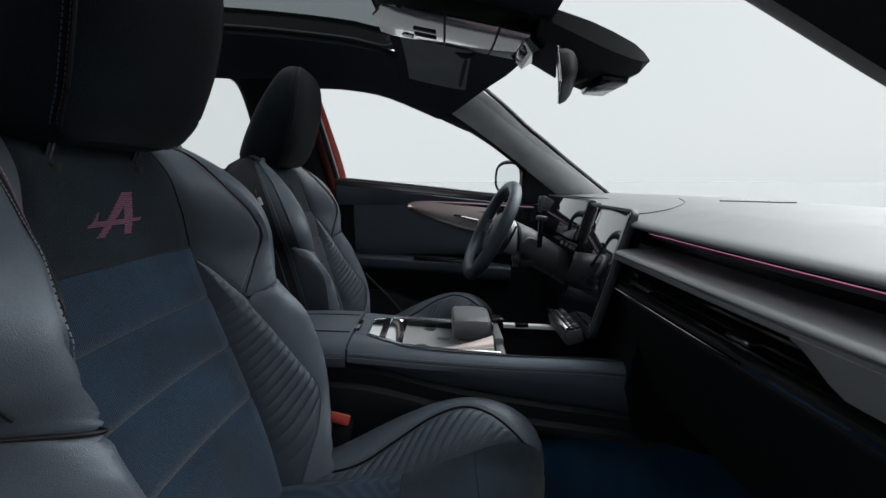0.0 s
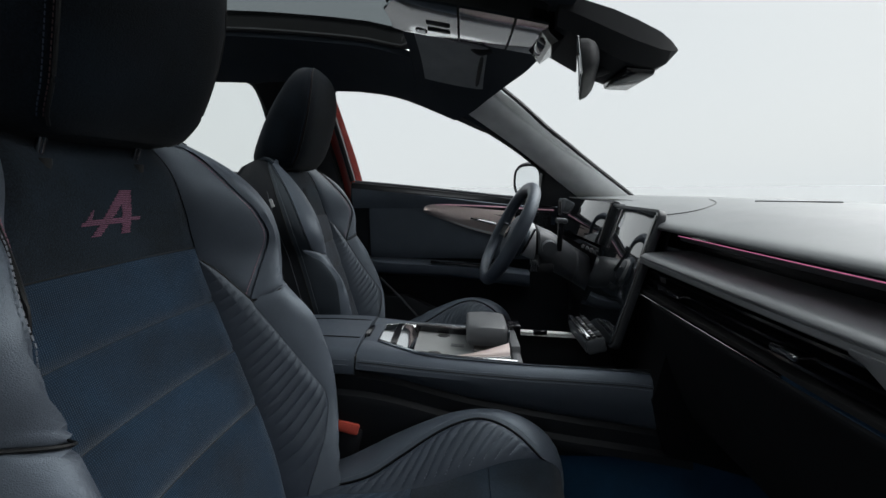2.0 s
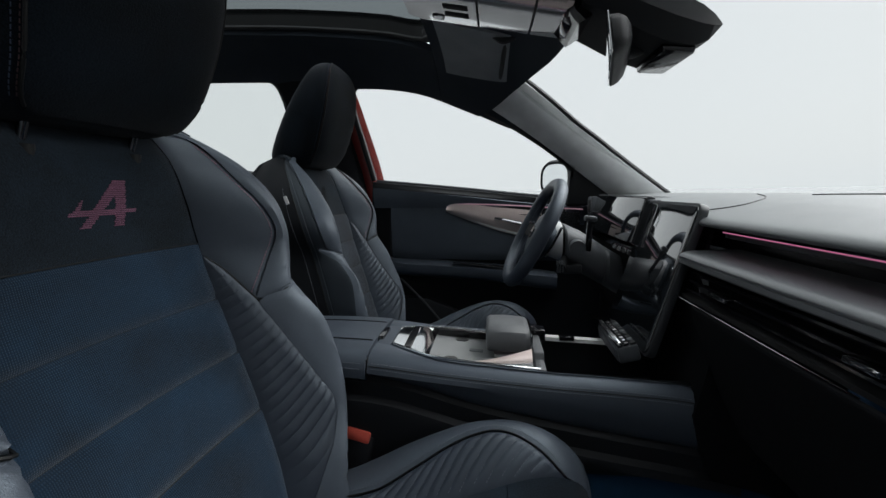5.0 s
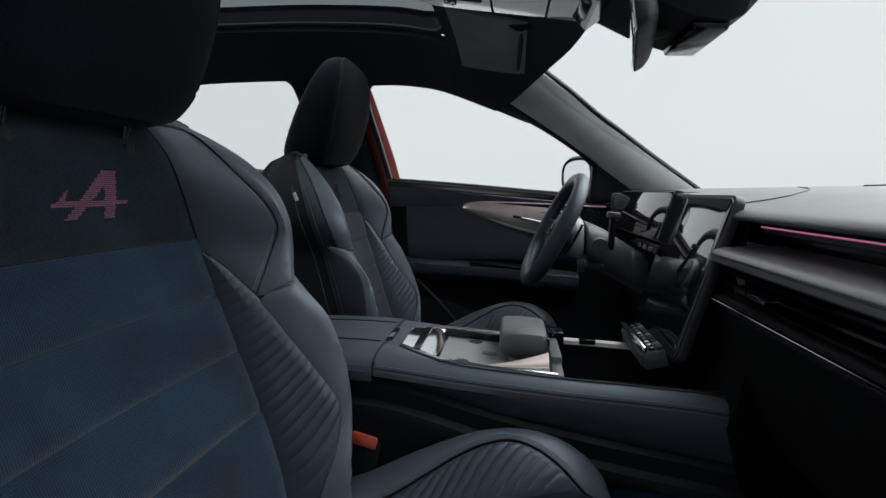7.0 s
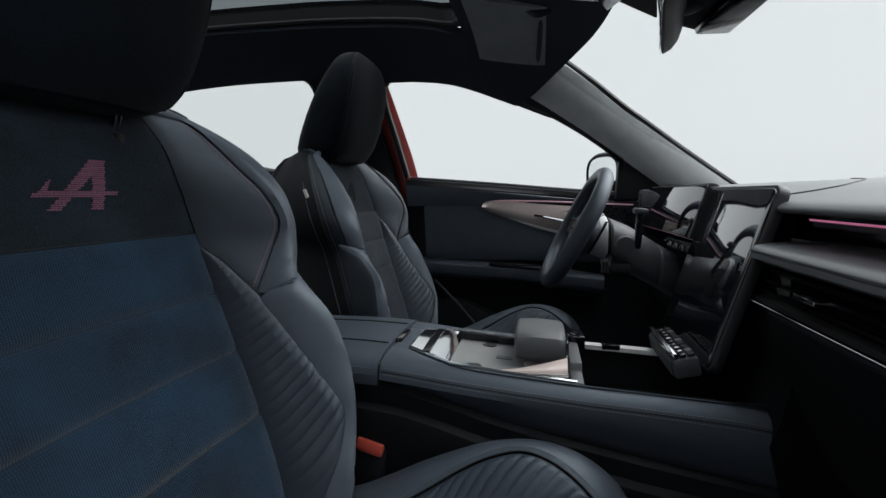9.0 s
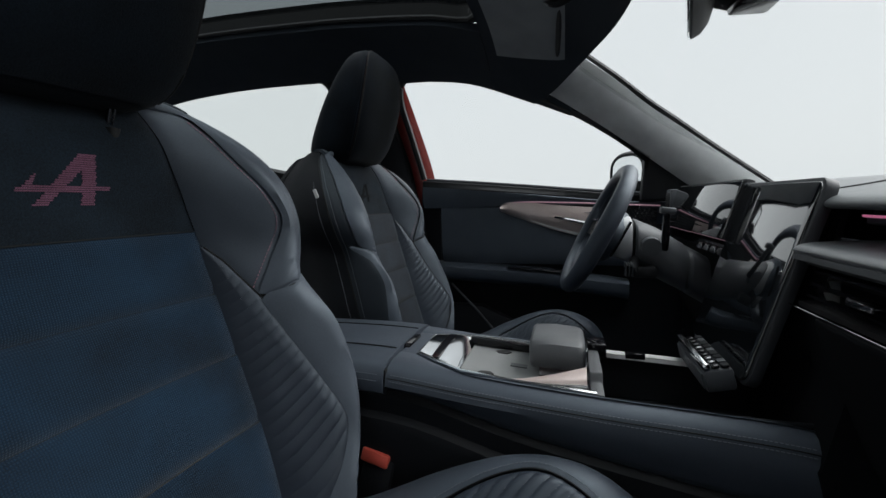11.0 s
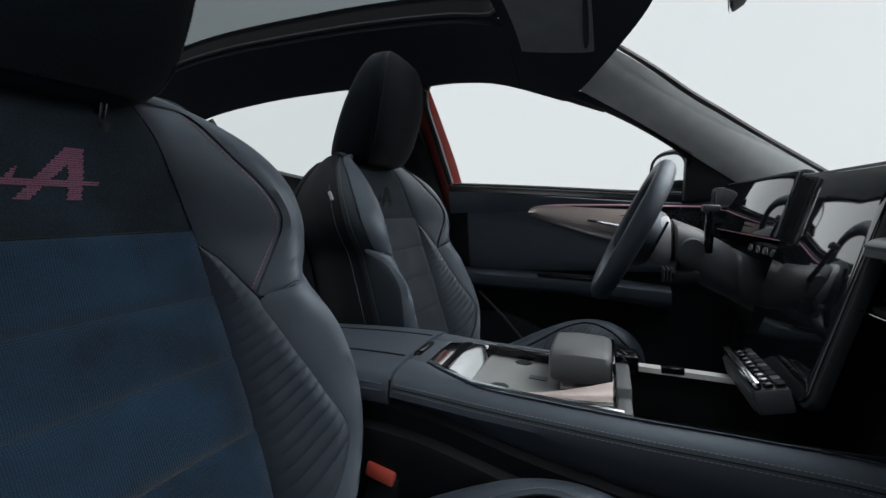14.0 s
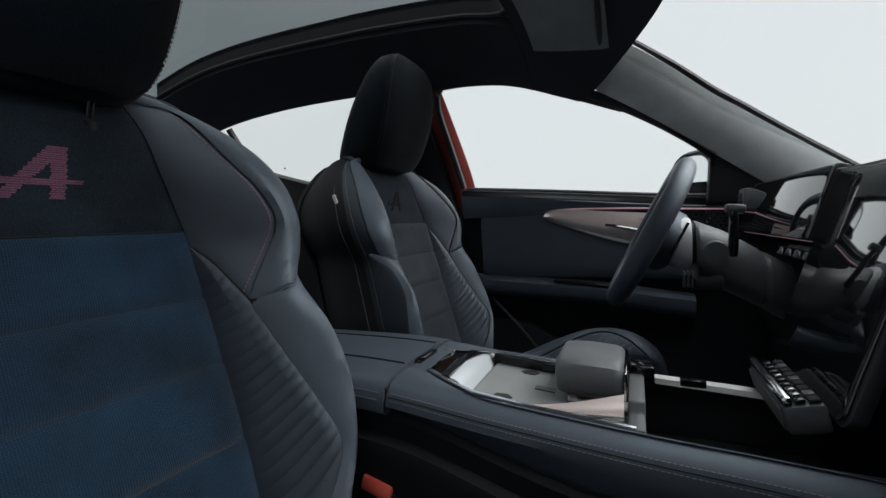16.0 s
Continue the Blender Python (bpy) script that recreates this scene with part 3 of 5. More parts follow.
part("armrest", loft([[(x, -y, z) for x, y, z in r] for r in arm]), LEATHER_SOFT, open_door, "black padded armrest")
part("trim_blade", sheet([[(x, -y, z) for x, y, z in r] for r in blade_rows], 0.01), COPPER, open_door, "brushed rose metal blade")
part("window_frame", tube([(p.x, -p.y, p.z) for p in frame_line], 0.014, 8), RUBBER, open_door, "black window frame")
part("pane", sheet([[(x, -y, z) for x, y, z in r] for r in win], 0.004), CLEAR, open_door, "clear side window").visible_shadow = False
open_door.rotation_euler = (0, 0, radians(66))
fixed("sill", box(-0.60, 0.62, -0.80, -0.72, 0.30, 0.40, 0.015), PLASTIC, "black plastic door sill", "sill")
fixed("cowl_side", box(0.50, 0.95, -0.80, -0.735, 0.30, 1.0, 0.015), PLASTIC, "black kick panel beside the footwell", "panel")
fixed("cowl_side", box(0.42, 0.95, 0.735, 0.80, 0.30, 1.0, 0.015), PLASTIC, "black kick panel beside the pedals", "panel")


# ---- dashboard ----
def dash_sweep(prof, y0, y1, n, curve=0.035, thick=0.006):
    """A cross-section (x, z) carried across the car, bowed a little forward to its ends."""
    rows = []
    for y in steps(y0, y1, n):
        bow = curve * max(0.0, (abs(y) - 0.25) / 0.45) ** 2
        rows.append([(x + bow * (0.3 if x < 0.5 else -3.0), y, z) for x, z in prof])
    return sheet(rows, thick)


dash = thing("dashboard", (0.5, 0, FLOOR), "dark padded dashboard with pink light strip and long air vent", "dashboard")
def line(pts, n=6):
    return [(p.x, p.z) for p in spl([(x, 0, z) for x, z in pts], n)]
top_prof = line([(0.92, 1.015), (0.78, 1.034), (0.62, 1.0365), (0.50, 1.029), (0.452, 1.0225), (0.41, 1.0145), (0.372, 1.006), (0.360, 1.000), (0.358, 0.994), (0.366, 0.990), (0.385, 0.990)], 5)
part("top_pad", dash_sweep(top_prof, -0.70, 0.70, 50), DASH_PAD, dash, "dark grained top pad")
part("recess", dash_sweep([(0.385, 0.9895), (0.404, 0.9885), (0.408, 0.970), (0.425, 0.9675), (0.430, 0.950)], -0.70, 0.70, 30), GLOSS, dash, "gloss black recess")
part("light_carrier", dash_sweep([(0.407, 0.988), (0.396, 0.9795), (0.396, 0.973), (0.410, 0.969)], -0.69, -0.060, 30, thick=0.002), PLASTIC_GREY, dash, "grey light carrier")
part("light_strip", tube([(0.3955 + 0.0105 * max(0, (abs(y) - 0.25) / 0.45) ** 2, y, 0.9815) for y in steps(-0.69, -0.056, 30)], 0.0021, 6), PINK_LIGHT, dash, "thin pink ambient light strip")
shelf_prof = line([(0.432, 0.953), (0.40, 0.953), (0.362, 0.952), (0.340, 0.9495), (0.331, 0.944), (0.331, 0.940)], 5)
part("shelf", dash_sweep(shelf_prof, -0.70, -0.055, 40), SHELF, dash, "slate satin shelf")
part("shelf_lip", dash_sweep([(0.3335, 0.9405), (0.3310, 0.9385), (0.3310, 0.9320), (0.340, 0.9300)], -0.70, -0.055, 40, thick=0.004), SHELF, dash, "satin grey lip under the shelf")
# end panel that closes the vent slot
rows = []
for y in steps(-0.70, -0.465, 16):
    k = min(1, max(0, (-0.465 - y) / 0.065))
    zb = 0.932 - 0.030 * k * k * (3 - 2 * k)
    bow = 0.0105 * max(0, (abs(y) - 0.25) / 0.45) ** 2
    rows.append([(0.3315 + bow, y, 0.9345), (0.3315 + bow, y, 0.5 * (0.9345 + zb)), (0.3325 + bow, y, zb), (0.350 + bow, y, zb - 0.001)])
part("vent_end", sheet(rows, 0.003), SHELF, dash, "slate satin panel at the vent's end")
part("vent_back", dash_sweep([(0.345, 0.931), (0.385, 0.928), (0.385, 0.880), (0.34, 0.875)], -0.66, -0.055, 20), RUBBER, dash, "dark vent cavity")
for z, xx in ((0.9170, 0.350), (0.9030, 0.347), (0.8895, 0.344)):
    part("slat", dash_sweep([(xx, z + 0.0022), (xx + 0.022, z + 0.0030), (xx + 0.022, z - 0.0010), (xx, z - 0.0012), (xx, z + 0.0022)], -0.62, -0.06, 24, thick=0.0005), GLOSS, dash, "gloss black vent slat")
for y in (-0.170, -0.395):
    vt = part("vent_tab", box(0.332, 0.352, y - 0.019, y + 0.019, 0.8990, 0.9065, 0.0025), CHROME_DARK, dash, "smoked chrome vent tab")
part("chrome_line", tube([(0.3305 + 0.0105 * max(0, (abs(y) - 0.25) / 0.45) ** 2, y, 0.8770) for y in steps(-0.40, -0.055, 18)], 0.0009, 6), CHROME_DARK, dash, "thin smoked chrome line")
low_prof = line([(0.331, 0.8760), (0.328, 0.868), (0.345, 0.82), (0.375, 0.74), (0.42, 0.66), (0.50, 0.60), (0.66, 0.57)], 5)
part("glovebox", dash_sweep(low_prof, -0.70, -0.115, 20), SHADE_BLACK, dash, "black glovebox front")
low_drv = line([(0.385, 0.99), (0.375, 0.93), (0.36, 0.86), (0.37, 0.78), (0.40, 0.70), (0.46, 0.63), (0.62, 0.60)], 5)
part("lower_panel", dash_sweep(low_drv, -0.05, 0.70, 24), SHADE_BLACK, dash, "black knee panel")
part("lower_centre", loft([[(0.345, y, 0.88), (0.36, y, 0.80), (0.34, y, 0.70), (0.37, y, 0.60), (0.55, y, 0.55), (0.55, y, 0.88)] for y in steps(-0.12, 0.14, 4)]), SHADE_BLACK, dash, "black lower centre stack")
# seams and the defroster slot on the pad
def pad_z(x):
    return tab(((0.36, 1.0005), (0.372, 1.0065), (0.41, 1.015), (0.452, 1.023), (0.50, 1.0295), (0.62, 1.037), (0.78, 1.0345), (0.92, 1.0155)), x)
seam_line = spl([(0.60, 0.22, 0), (0.54, 0.09, 0), (0.475, 0.01, 0), (0.43, -0.008, 0), (0.385, 0.02, 0)], 8)
part("pad_seam", tube([(p.x, p.y, pad_z(p.x) + 0.0002) for p in seam_line], 0.0012, 5), RUBBER, dash, "fine dark seam in the pad")
slot = [(0.604, 0.069), (0.628, 0.050), (0.690, -0.030), (0.668, -0.018)]
part("defroster_slot", loft([[(x, y, pad_z(x) - 0.004) for x, y in slot], [(x, y, pad_z(x) + 0.0016) for x, y in slot]]), PLASTIC, dash, "dark raised sensor slot")
part("corner_vent", box(0.340, 0.366, 0.600, 0.650, 0.968, 1.028, 0.005), PLASTIC_GREY, dash, "grey air vent surround")
part("corner_vent_slot", box(0.3375, 0.345, 0.608, 0.642, 0.978, 1.018, 0.002), RUBBER, dash, "gloss black vent opening")
for z in (0.986, 0.998, 1.010):
    part("vent_slat", box(0.3360, 0.341, 0.610, 0.640, z - 0.0015, z + 0.0015, 0.0008, 1), PLASTIC, dash)
part("trim_band", dash_sweep([(0.352, 0.925), (0.345, 0.920), (0.345, 0.905), (0.352, 0.900)], 0.16, 0.62, 10, thick=0.004), GLOSS, dash, "gloss black trim band")
part("light_strip", tube([(0.343, y, 0.9285) for y in steps(0.17, 0.60, 10)], 0.0006, 6), PINK_PALE, dash, "thin pink ambient light strip")
for y in (0.20, 0.24, 0.28, 0.32):
    part("key", box(0.338, 0.346, y, y + 0.03, 0.900, 0.914, 0.002), CHROME_DARK, dash, "smoked chrome key")

# ---- screens ----
cluster = thing("instrument_display", (0.36, 0.33, 0.93), "wide switched-off digital instrument display with glossy face", "display")
tilt = Matrix.Rotation(radians(16), 4, "Y")
part("housing", box(0.345, 0.362, 0.172, 0.590, 0.928, 1.036, 0.005, turn=tilt), PLASTIC, cluster, "black housing")
part("glass", box(0.3405, 0.3475, 0.176, 0.586, 0.931, 1.034, 0.003, turn=tilt), SCREEN, cluster, "glossy black glass")
part("top_rim", box(0.358, 0.385, 0.168, 0.590, 1.022, 1.0280, 0.003), PLASTIC_GREY, cluster, "grey upper rim")
centre = thing("centre_display", (0.33, 0.055, 0.76), "upright portrait touchscreen in a grey frame, switched off", "display")
def tablet(y0, y1, x_off, grow, rad, depth0, depth1):
    """A rounded upright slab that leans forward to its top."""
    top, bot = Vector((0.362, 0, 1.024 + grow)), Vector((0.290, 0, 0.768 - grow))
    ax = (top - bot)
    h, ax = ax.length, ax.normalized()
    nrm = Vector((-ax.z, 0, ax.x))
    ring = []
    for cx, cz, a0 in ((y0 + rad, rad, 180), (y1 - rad, rad, 270), (y1 - rad, h - rad, 0), (y0 + rad, h - rad, 90)):
        for a in steps(a0, a0 + 90, 6):
            ring.append((cx + rad * math.cos(radians(a)), cz + rad * math.sin(radians(a))))
    def lay(d):
        return [bot + ax * v + nrm * d + Vector((x_off, u, 0)) for u, v in ring]
    b = loft([lay(depth0), lay(depth1)])
    bmesh.ops.recalc_face_normals(b, faces=b.faces)
    es = [e for e in b.edges if len(e.link_faces) == 2 and e.calc_face_angle(0) > 1.2]
    bmesh.ops.bevel(b, geom=es, offset=0.0018, segments=2, profile=0.5, affect="EDGES")
    return b
part("frame", tablet(-0.055, 0.176, 0, 0.003, 0.016, -0.014, 0.000), FRAME_GREY, centre, "dark grey rounded frame")
part("bezel", tablet(-0.050, 0.171, 0, -0.002, 0.012, -0.002, 0.0028), SCREEN, centre, "glossy black glass")
keys = thing("climate_key_bar", (0.27, 0.03, 0.765), "dark bar of chrome climate keys under the touchscreen", "control panel")
KEY_TILT = Matrix.Translation((0.262, 0, 0.776)) @ Matrix.Rotation(radians(-14), 4, "Y") @ Matrix.Translation((-0.262, 0, -0.776))


def key_box(x0, x1, y0, y1, z0, z1, bev):
    b = box(x0, x1, y0, y1, z0, z1, bev)
    bmesh.ops.transform(b, matrix=KEY_TILT, verts=b.verts)
    return b


part("base", key_box(0.248, 0.284, -0.036, 0.100, 0.748, 0.778, 0.004), PLASTIC_GREY, keys, "dark grey base")
part("rear_face", key_box(0.2455, 0.2485, -0.031, 0.095, 0.752, 0.775, 0.001), PLASTIC_GREY, keys, "dark grey rear face")
part("chrome_rail", key_box(0.249, 0.258, -0.035, 0.099, 0.7775, 0.788, 0.003), CHROME, keys, "bright chrome rail")
for i in range(9):
    y = -0.033 + i * 0.0143
    part("key", key_box(0.260, 0.2695, y, y + 0.0122, 0.7785, 0.784, 0.002), CHROME_DARK if i in (1, 2, 5) else GLOSS, keys, "small key")
    part("key", key_box(0.2715, 0.282, y, y + 0.0122, 0.7785, 0.783, 0.002), PLASTIC_GREY if i % 3 == 1 else PLASTIC, keys, "small key")

# ---- centre console ----
def con_z(x):
    """Height of the console's padded shoulders."""
    return tab(((-0.62, 0.775), (-0.30, 0.781), (-0.18, 0.778), (-0.05, 0.765), (0.12, 0.752), (0.24, 0.746), (0.34, 0.738), (0.42, 0.72)), x)


def con_low(x):
    """Lower edge of the padded side."""
    return tab(((-0.62, 0.735), (-0.18, 0.733), (0.017, 0.687), (0.20, 0.654), (0.324, 0.636), (0.42, 0.62)), x)


console = thing("centre_console", (0.0, 0.0, FLOOR), "black leather centre console with double grey stitching", "console")
def rail_ring(x, side, inner):
    z, lo = con_z(x), con_low(x)
    pr = [(inner, z - 0.020), (inner, z - 0.003), (inner + 0.006, z), (0.088, z - 0.001), (0.102, z - 0.006), (0.112, z - 0.016), (0.1165, z - 0.030), (0.113, 0.5 * (z + lo) - 0.002), (0.107, lo + 0.016), (0.099, lo + 0.003), (0.092, lo), (inner - 0.003, lo)]
    return [(x, side * y, zz) for y, zz in pr]
def tray_half(x):
    return tab(((-0.155, 0.046), (-0.12, 0.066), (-0.075, 0.083), (0.0, 0.087), (0.40, 0.086)), x)
for side in (-1, 1):
    part("padded_rail", loft([rail_ring(x, side, tray_half(x)) for x in [-0.1790, -0.1775] + steps(-0.170, 0.36, 30)]), CONSOLE_SKIN, console, "black leather padded side")
    for dz, dy in ((0.0135, 0.1120), (0.0215, 0.1160)):
        part("stitching", stitches([(x, side * dy, con_z(x) - dz) for x in steps(-0.172, 0.34, 40)]), THREAD, console)
    part("stitch_seam", tube([(x, side * 0.1150, con_z(x) - 0.0175) for x in steps(-0.176, 0.35, 40)], 0.0009, 5), PIPING, console)
    part("side_panel", loft([[(x, side * 0.100, con_low(x) + 0.004), (x, side * 0.108, con_low(x) - 0.004), (x, side * 0.106, con_low(x) - 0.030), (x, side * 0.117, con_low(x) - 0.036), (x, side * 0.119, con_low(x) - 0.050), (x, side * 0.108, 0.585), (x, side * 0.09, 0.585)] for x in steps(-0.62, 0.42, 26)]), PLASTIC, console, "black plastic side panel with a fold")
lid = part("armrest_lid", loft([[(x, y, z) for y, z in [(s * a, con_z(x) + d + (0.004 if a < 0.06 else 0)) for s, a, d in ((-1, 0.106, -0.047), (-1, 0.117, -0.040), (-1, 0.118, -0.022), (-1, 0.108, -0.006), (-1, 0.094, 0.0), (-1, 0.04, 0.001), (1, 0.04, 0.001), (1, 0.094, 0.0), (1, 0.108, -0.006), (1, 0.118, -0.022), (1, 0.117, -0.040), (1, 0.106, -0.047))]] for x in steps(-0.62, -0.186, 20) + [-0.1835, -0.182]]), CONSOLE_SKIN, console, "black leather armrest lid")
for side in (-1, 1):
    part("stitching", stitches([(x, side * 0.1145, con_z(x) - 0.0145) for x in steps(-0.60, -0.186, 24)]), THREAD, lid)
    part("stitching", stitches([(x, side * 0.1186, con_z(x) - 0.0225) for x in steps(-0.60, -0.186, 24)]), THREAD, lid)
    part("lid_seam", tube([(x, side * 0.052, con_z(x) + 0.0048) for x in steps(-0.60, -0.186, 16)], 0.0012, 5), PIPING, lid)
part("joint", box(-0.1825, -0.1785, -0.111, 0.111, 0.742, 0.770, 0.001, 1), PIPING, console, "dark joint between lid and console")
latch = part("latch", prism([(-0.030, 0.764), (-0.030, 0.781), (0.030, 0.781), (0.030, 0.764)], "x", -0.200, -0.172, 0.003), GLOSS, console, "gloss black lid latch")
part("latch_edge", box(-0.2015, -0.1985, -0.026, 0.026, 0.768, 0.783, 0.001, 1), CHROME, latch, "chrome edge")
# bridge of leather behind the tray
part("bridge", loft([[(x, -tray_half(x) - 0.004, con_z(x) - 0.02), (x, -tray_half(x) - 0.004, con_z(x) - 0.0012), (x, tray_half(x) + 0.004, con_z(x) - 0.0012), (x, tray_half(x) + 0.004, con_z(x) - 0.02)] for x in (-0.1785, -0.165, -0.1535)]), CONSOLE_SKIN, console, "black leather bridge")
hexa = [(-0.152, -0.046), (-0.118, -0.064), (-0.075, -0.081), (0.0, -0.085), (0.112, -0.084), (0.112, 0.084), (0.0, 0.085), (-0.075, 0.081), (-0.118, 0.064), (-0.152, 0.046)]
rows_o = [(x, y, con_z(x) + 0.0005) for x, y in hexa]
def shrink(k, dz):
    return [(x * 1.0 + (0.0 if x > 0.1 else (k * 0.6 if x < -0.14 else 0)), y - math.copysign(k, y), con_z(x) + dz) for x, y in hexa]
b = loft([[(x, y, z - 0.01) for x, y, z in rows_o], rows_o, shrink(0.003, 0.0015), shrink(0.006, -0.001), shrink(0.007, -0.012)], cap=False)
part("chrome_frame", b, CHROME, console, "bright chrome tray frame")
part("tray_bezel", loft([shrink(0.0065, -0.0015), shrink(0.0075, -0.003), shrink(0.016, -0.0108), shrink(0.017, -0.0125)], cap=False), SATIN, console, "sloping satin silver bezel")
part("tray_mat", loft([shrink(0.006, -0.028), shrink(0.006, -0.0125)]), MAT_GREY, console, "grey rubber charging mat")
part("roller_lid", loft([[(x, s, z) for s, z in ((-w, con_z(x) - 0.01), (-w, con_z(x) + 0.001), (0, con_z(x) + 0.004), (w, con_z(x) + 0.001), (w, con_z(x) - 0.01))] for x, w in ((-0.1485, 0.042), (-0.138, 0.047), (-0.1275, 0.052))]), MIRROR_CHROME, console, "polished roller lid")
part("roller_gap", box(-0.1275, -0.1140, -0.057, 0.057, 0.755, 0.7752, 0.001, 1), GLOSS, console, "gloss black gap")
part("roller_lid", loft([[(x, s, con_z(x) + dz + d2) for s, dz in ((-w, -0.012), (-w, 0.0), (0, 0.002), (w, 0.0), (w, -0.012))] for x, w, d2 in ((-0.114, 0.058, 0.001), (-0.102, 0.062, 0.001), (-0.092, 0.066, -0.003), (-0.082, 0.069, -0.010))]), MIRROR_CHROME, console, "polished roller lid")
for x, y in ((-0.045, -0.050), (-0.030, 0.048), (0.028, -0.052)):
    part("grip_pad", prism([(x + 0.014 * math.cos(a), y + 0.009 * math.sin(a)) for a in (0, 1.05, 2.09, 3.14, 4.19, 5.24)], "z", con_z(x) - 0.0125, con_z(x) - 0.0108), RUBBER, console, "dark hexagonal grip pad")
part("slot_insert", box(-0.09, 0.03, 0.060, 0.068, 0.752, 0.7655, 0.001, 1, turn=Matrix.Rotation(radians(4.5), 4, "Y")), GLOSS, console, "gloss black slot")
part("printed_mark", box(-0.012, 0.014, -0.006, 0.006, 0.7470, 0.7496, 0.0, turn=Matrix.Rotation(radians(5), 4, "Y")), PLASTIC_GREY, console)
# sliding palm rest
palm = part("palm_rest", loft([[(x, y, z) for y, z in [(cy + hw * sx, zc + hh * sz) for sx, sz in ((-1, -0.55), (-1, 0.35), (-0.93, 0.75), (-0.75, 0.95), (-0.3, 1.02), (0.3, 1.02), (0.75, 0.95), (0.93, 0.75), (1, 0.35), (1, -0.55), (0.85, -1), (-0.85, -1))]] for x, cy, hw, zc, hh in ((0.0195, 0.020, 0.046, 0.780, 0.0165), (0.0215, 0.020, 0.051, 0.7805, 0.0195), (0.026, 0.020, 0.0535, 0.781, 0.0215), (0.055, 0.020, 0.0545, 0.781, 0.0225), (0.088, 0.020, 0.053, 0.779, 0.0220), (0.096, 0.020, 0.051, 0.778, 0.0205), (0.0995, 0.020, 0.047, 0.777, 0.0175))]), PALM, console, "dark grey leather palm rest")
part("palm_band", box(0.0985, 0.1035, -0.030, 0.070, 0.757, 0.792, 0.0015, 1), CHROME_DARK, palm, "smoked chrome band")
part("palm_stem", loft([[(x, -0.030, z0), (x, 0.066, z0), (x, 0.062, z1), (x, -0.026, z1)] for x, z0, z1 in ((0.034, 0.742, 0.762), (0.070, 0.738, 0.763), (0.104, 0.735, 0.764))]), CHROME_DARK, console, "smoked chrome stem")
low_edge = spl([(-0.034, -0.0800, 0.7570), (0.015, -0.0790, 0.7560), (0.060, -0.0760, 0.7550), (0.100, -0.0700, 0.7550)], 6)
high_edge = spl([(-0.034, -0.0795, 0.7585), (0.010, -0.0735, 0.7600), (0.055, -0.0620, 0.7655), (0.100, -0.0480, 0.7740)], 6)
part("stem_blade", sheet([[a + (c - a) * t + Vector((0, -0.003, 0.003)) * math.sin(math.pi * t) for t in steps(0, 1, 6)] for a, c in zip(low_edge, high_edge)], 0.003), COPPER, console, "polished rose metal blade")
part("blade_edge", tube([a + Vector((0, -0.002, 0.0015)) for a in low_edge], 0.0026, 6), CHROME, console, "bright chrome blade edge")
part("front_panel", prism([(-0.085, 0.700), (-0.085, 0.752), (-0.050, 0.7545), (-0.048, 0.768), (0.075, 0.768), (0.085, 0.752), (0.085, 0.700)], "x", 0.104, 0.122, 0.003), PALM, console, "grey panel ahead of the palm rest")
part("button_block", box(0.104, 0.135, 0.040, 0.078, 0.752, 0.779, 0.004), GLOSS, console, "gloss black button block")
part("bin", box(0.120, 0.36, -0.087, 0.087, 0.655, 0.672, 0.004), RUBBER, console, "dark storage bin floor")
part("bin_wall", box(0.120, 0.36, 0.083, 0.088, 0.672, 0.742, 0.001, 1), PLASTIC, console, "black bin wall")
part("bin_wall", box(0.120, 0.36, -0.088, -0.083, 0.672, 0.742, 0.001, 1), PLASTIC, console, "black bin wall")
part("chrome_strip", loft([[(x, 0.070, con_z(x) - 0.004), (x, 0.0715, con_z(x) + 0.003), (x, 0.085, con_z(x) + 0.004), (x, 0.087, con_z(x) - 0.006)] for x in steps(0.130, 0.345, 12)]), SATIN, console, "bright chrome strip beside the bin")
part("strip_slot", box(0.166, 0.196, 0.0695, 0.080, 0.747, 0.7565, 0.001, 1), GLOSS, console, "gloss black slot in the strip")
for i in range(3):
    part("socket", box(0.352, 0.358, -0.030 + 0.02 * i, -0.018 + 0.02 * i, 0.690, 0.698, 0.001, 1), CHROME_DARK, console, "small socket")


# ---- front seats ----
WC = 0.145   # half width of the middle panel
RIB, CRIB = 0.0155, 0.0168   # pitch of the ribs on backrest and cushion


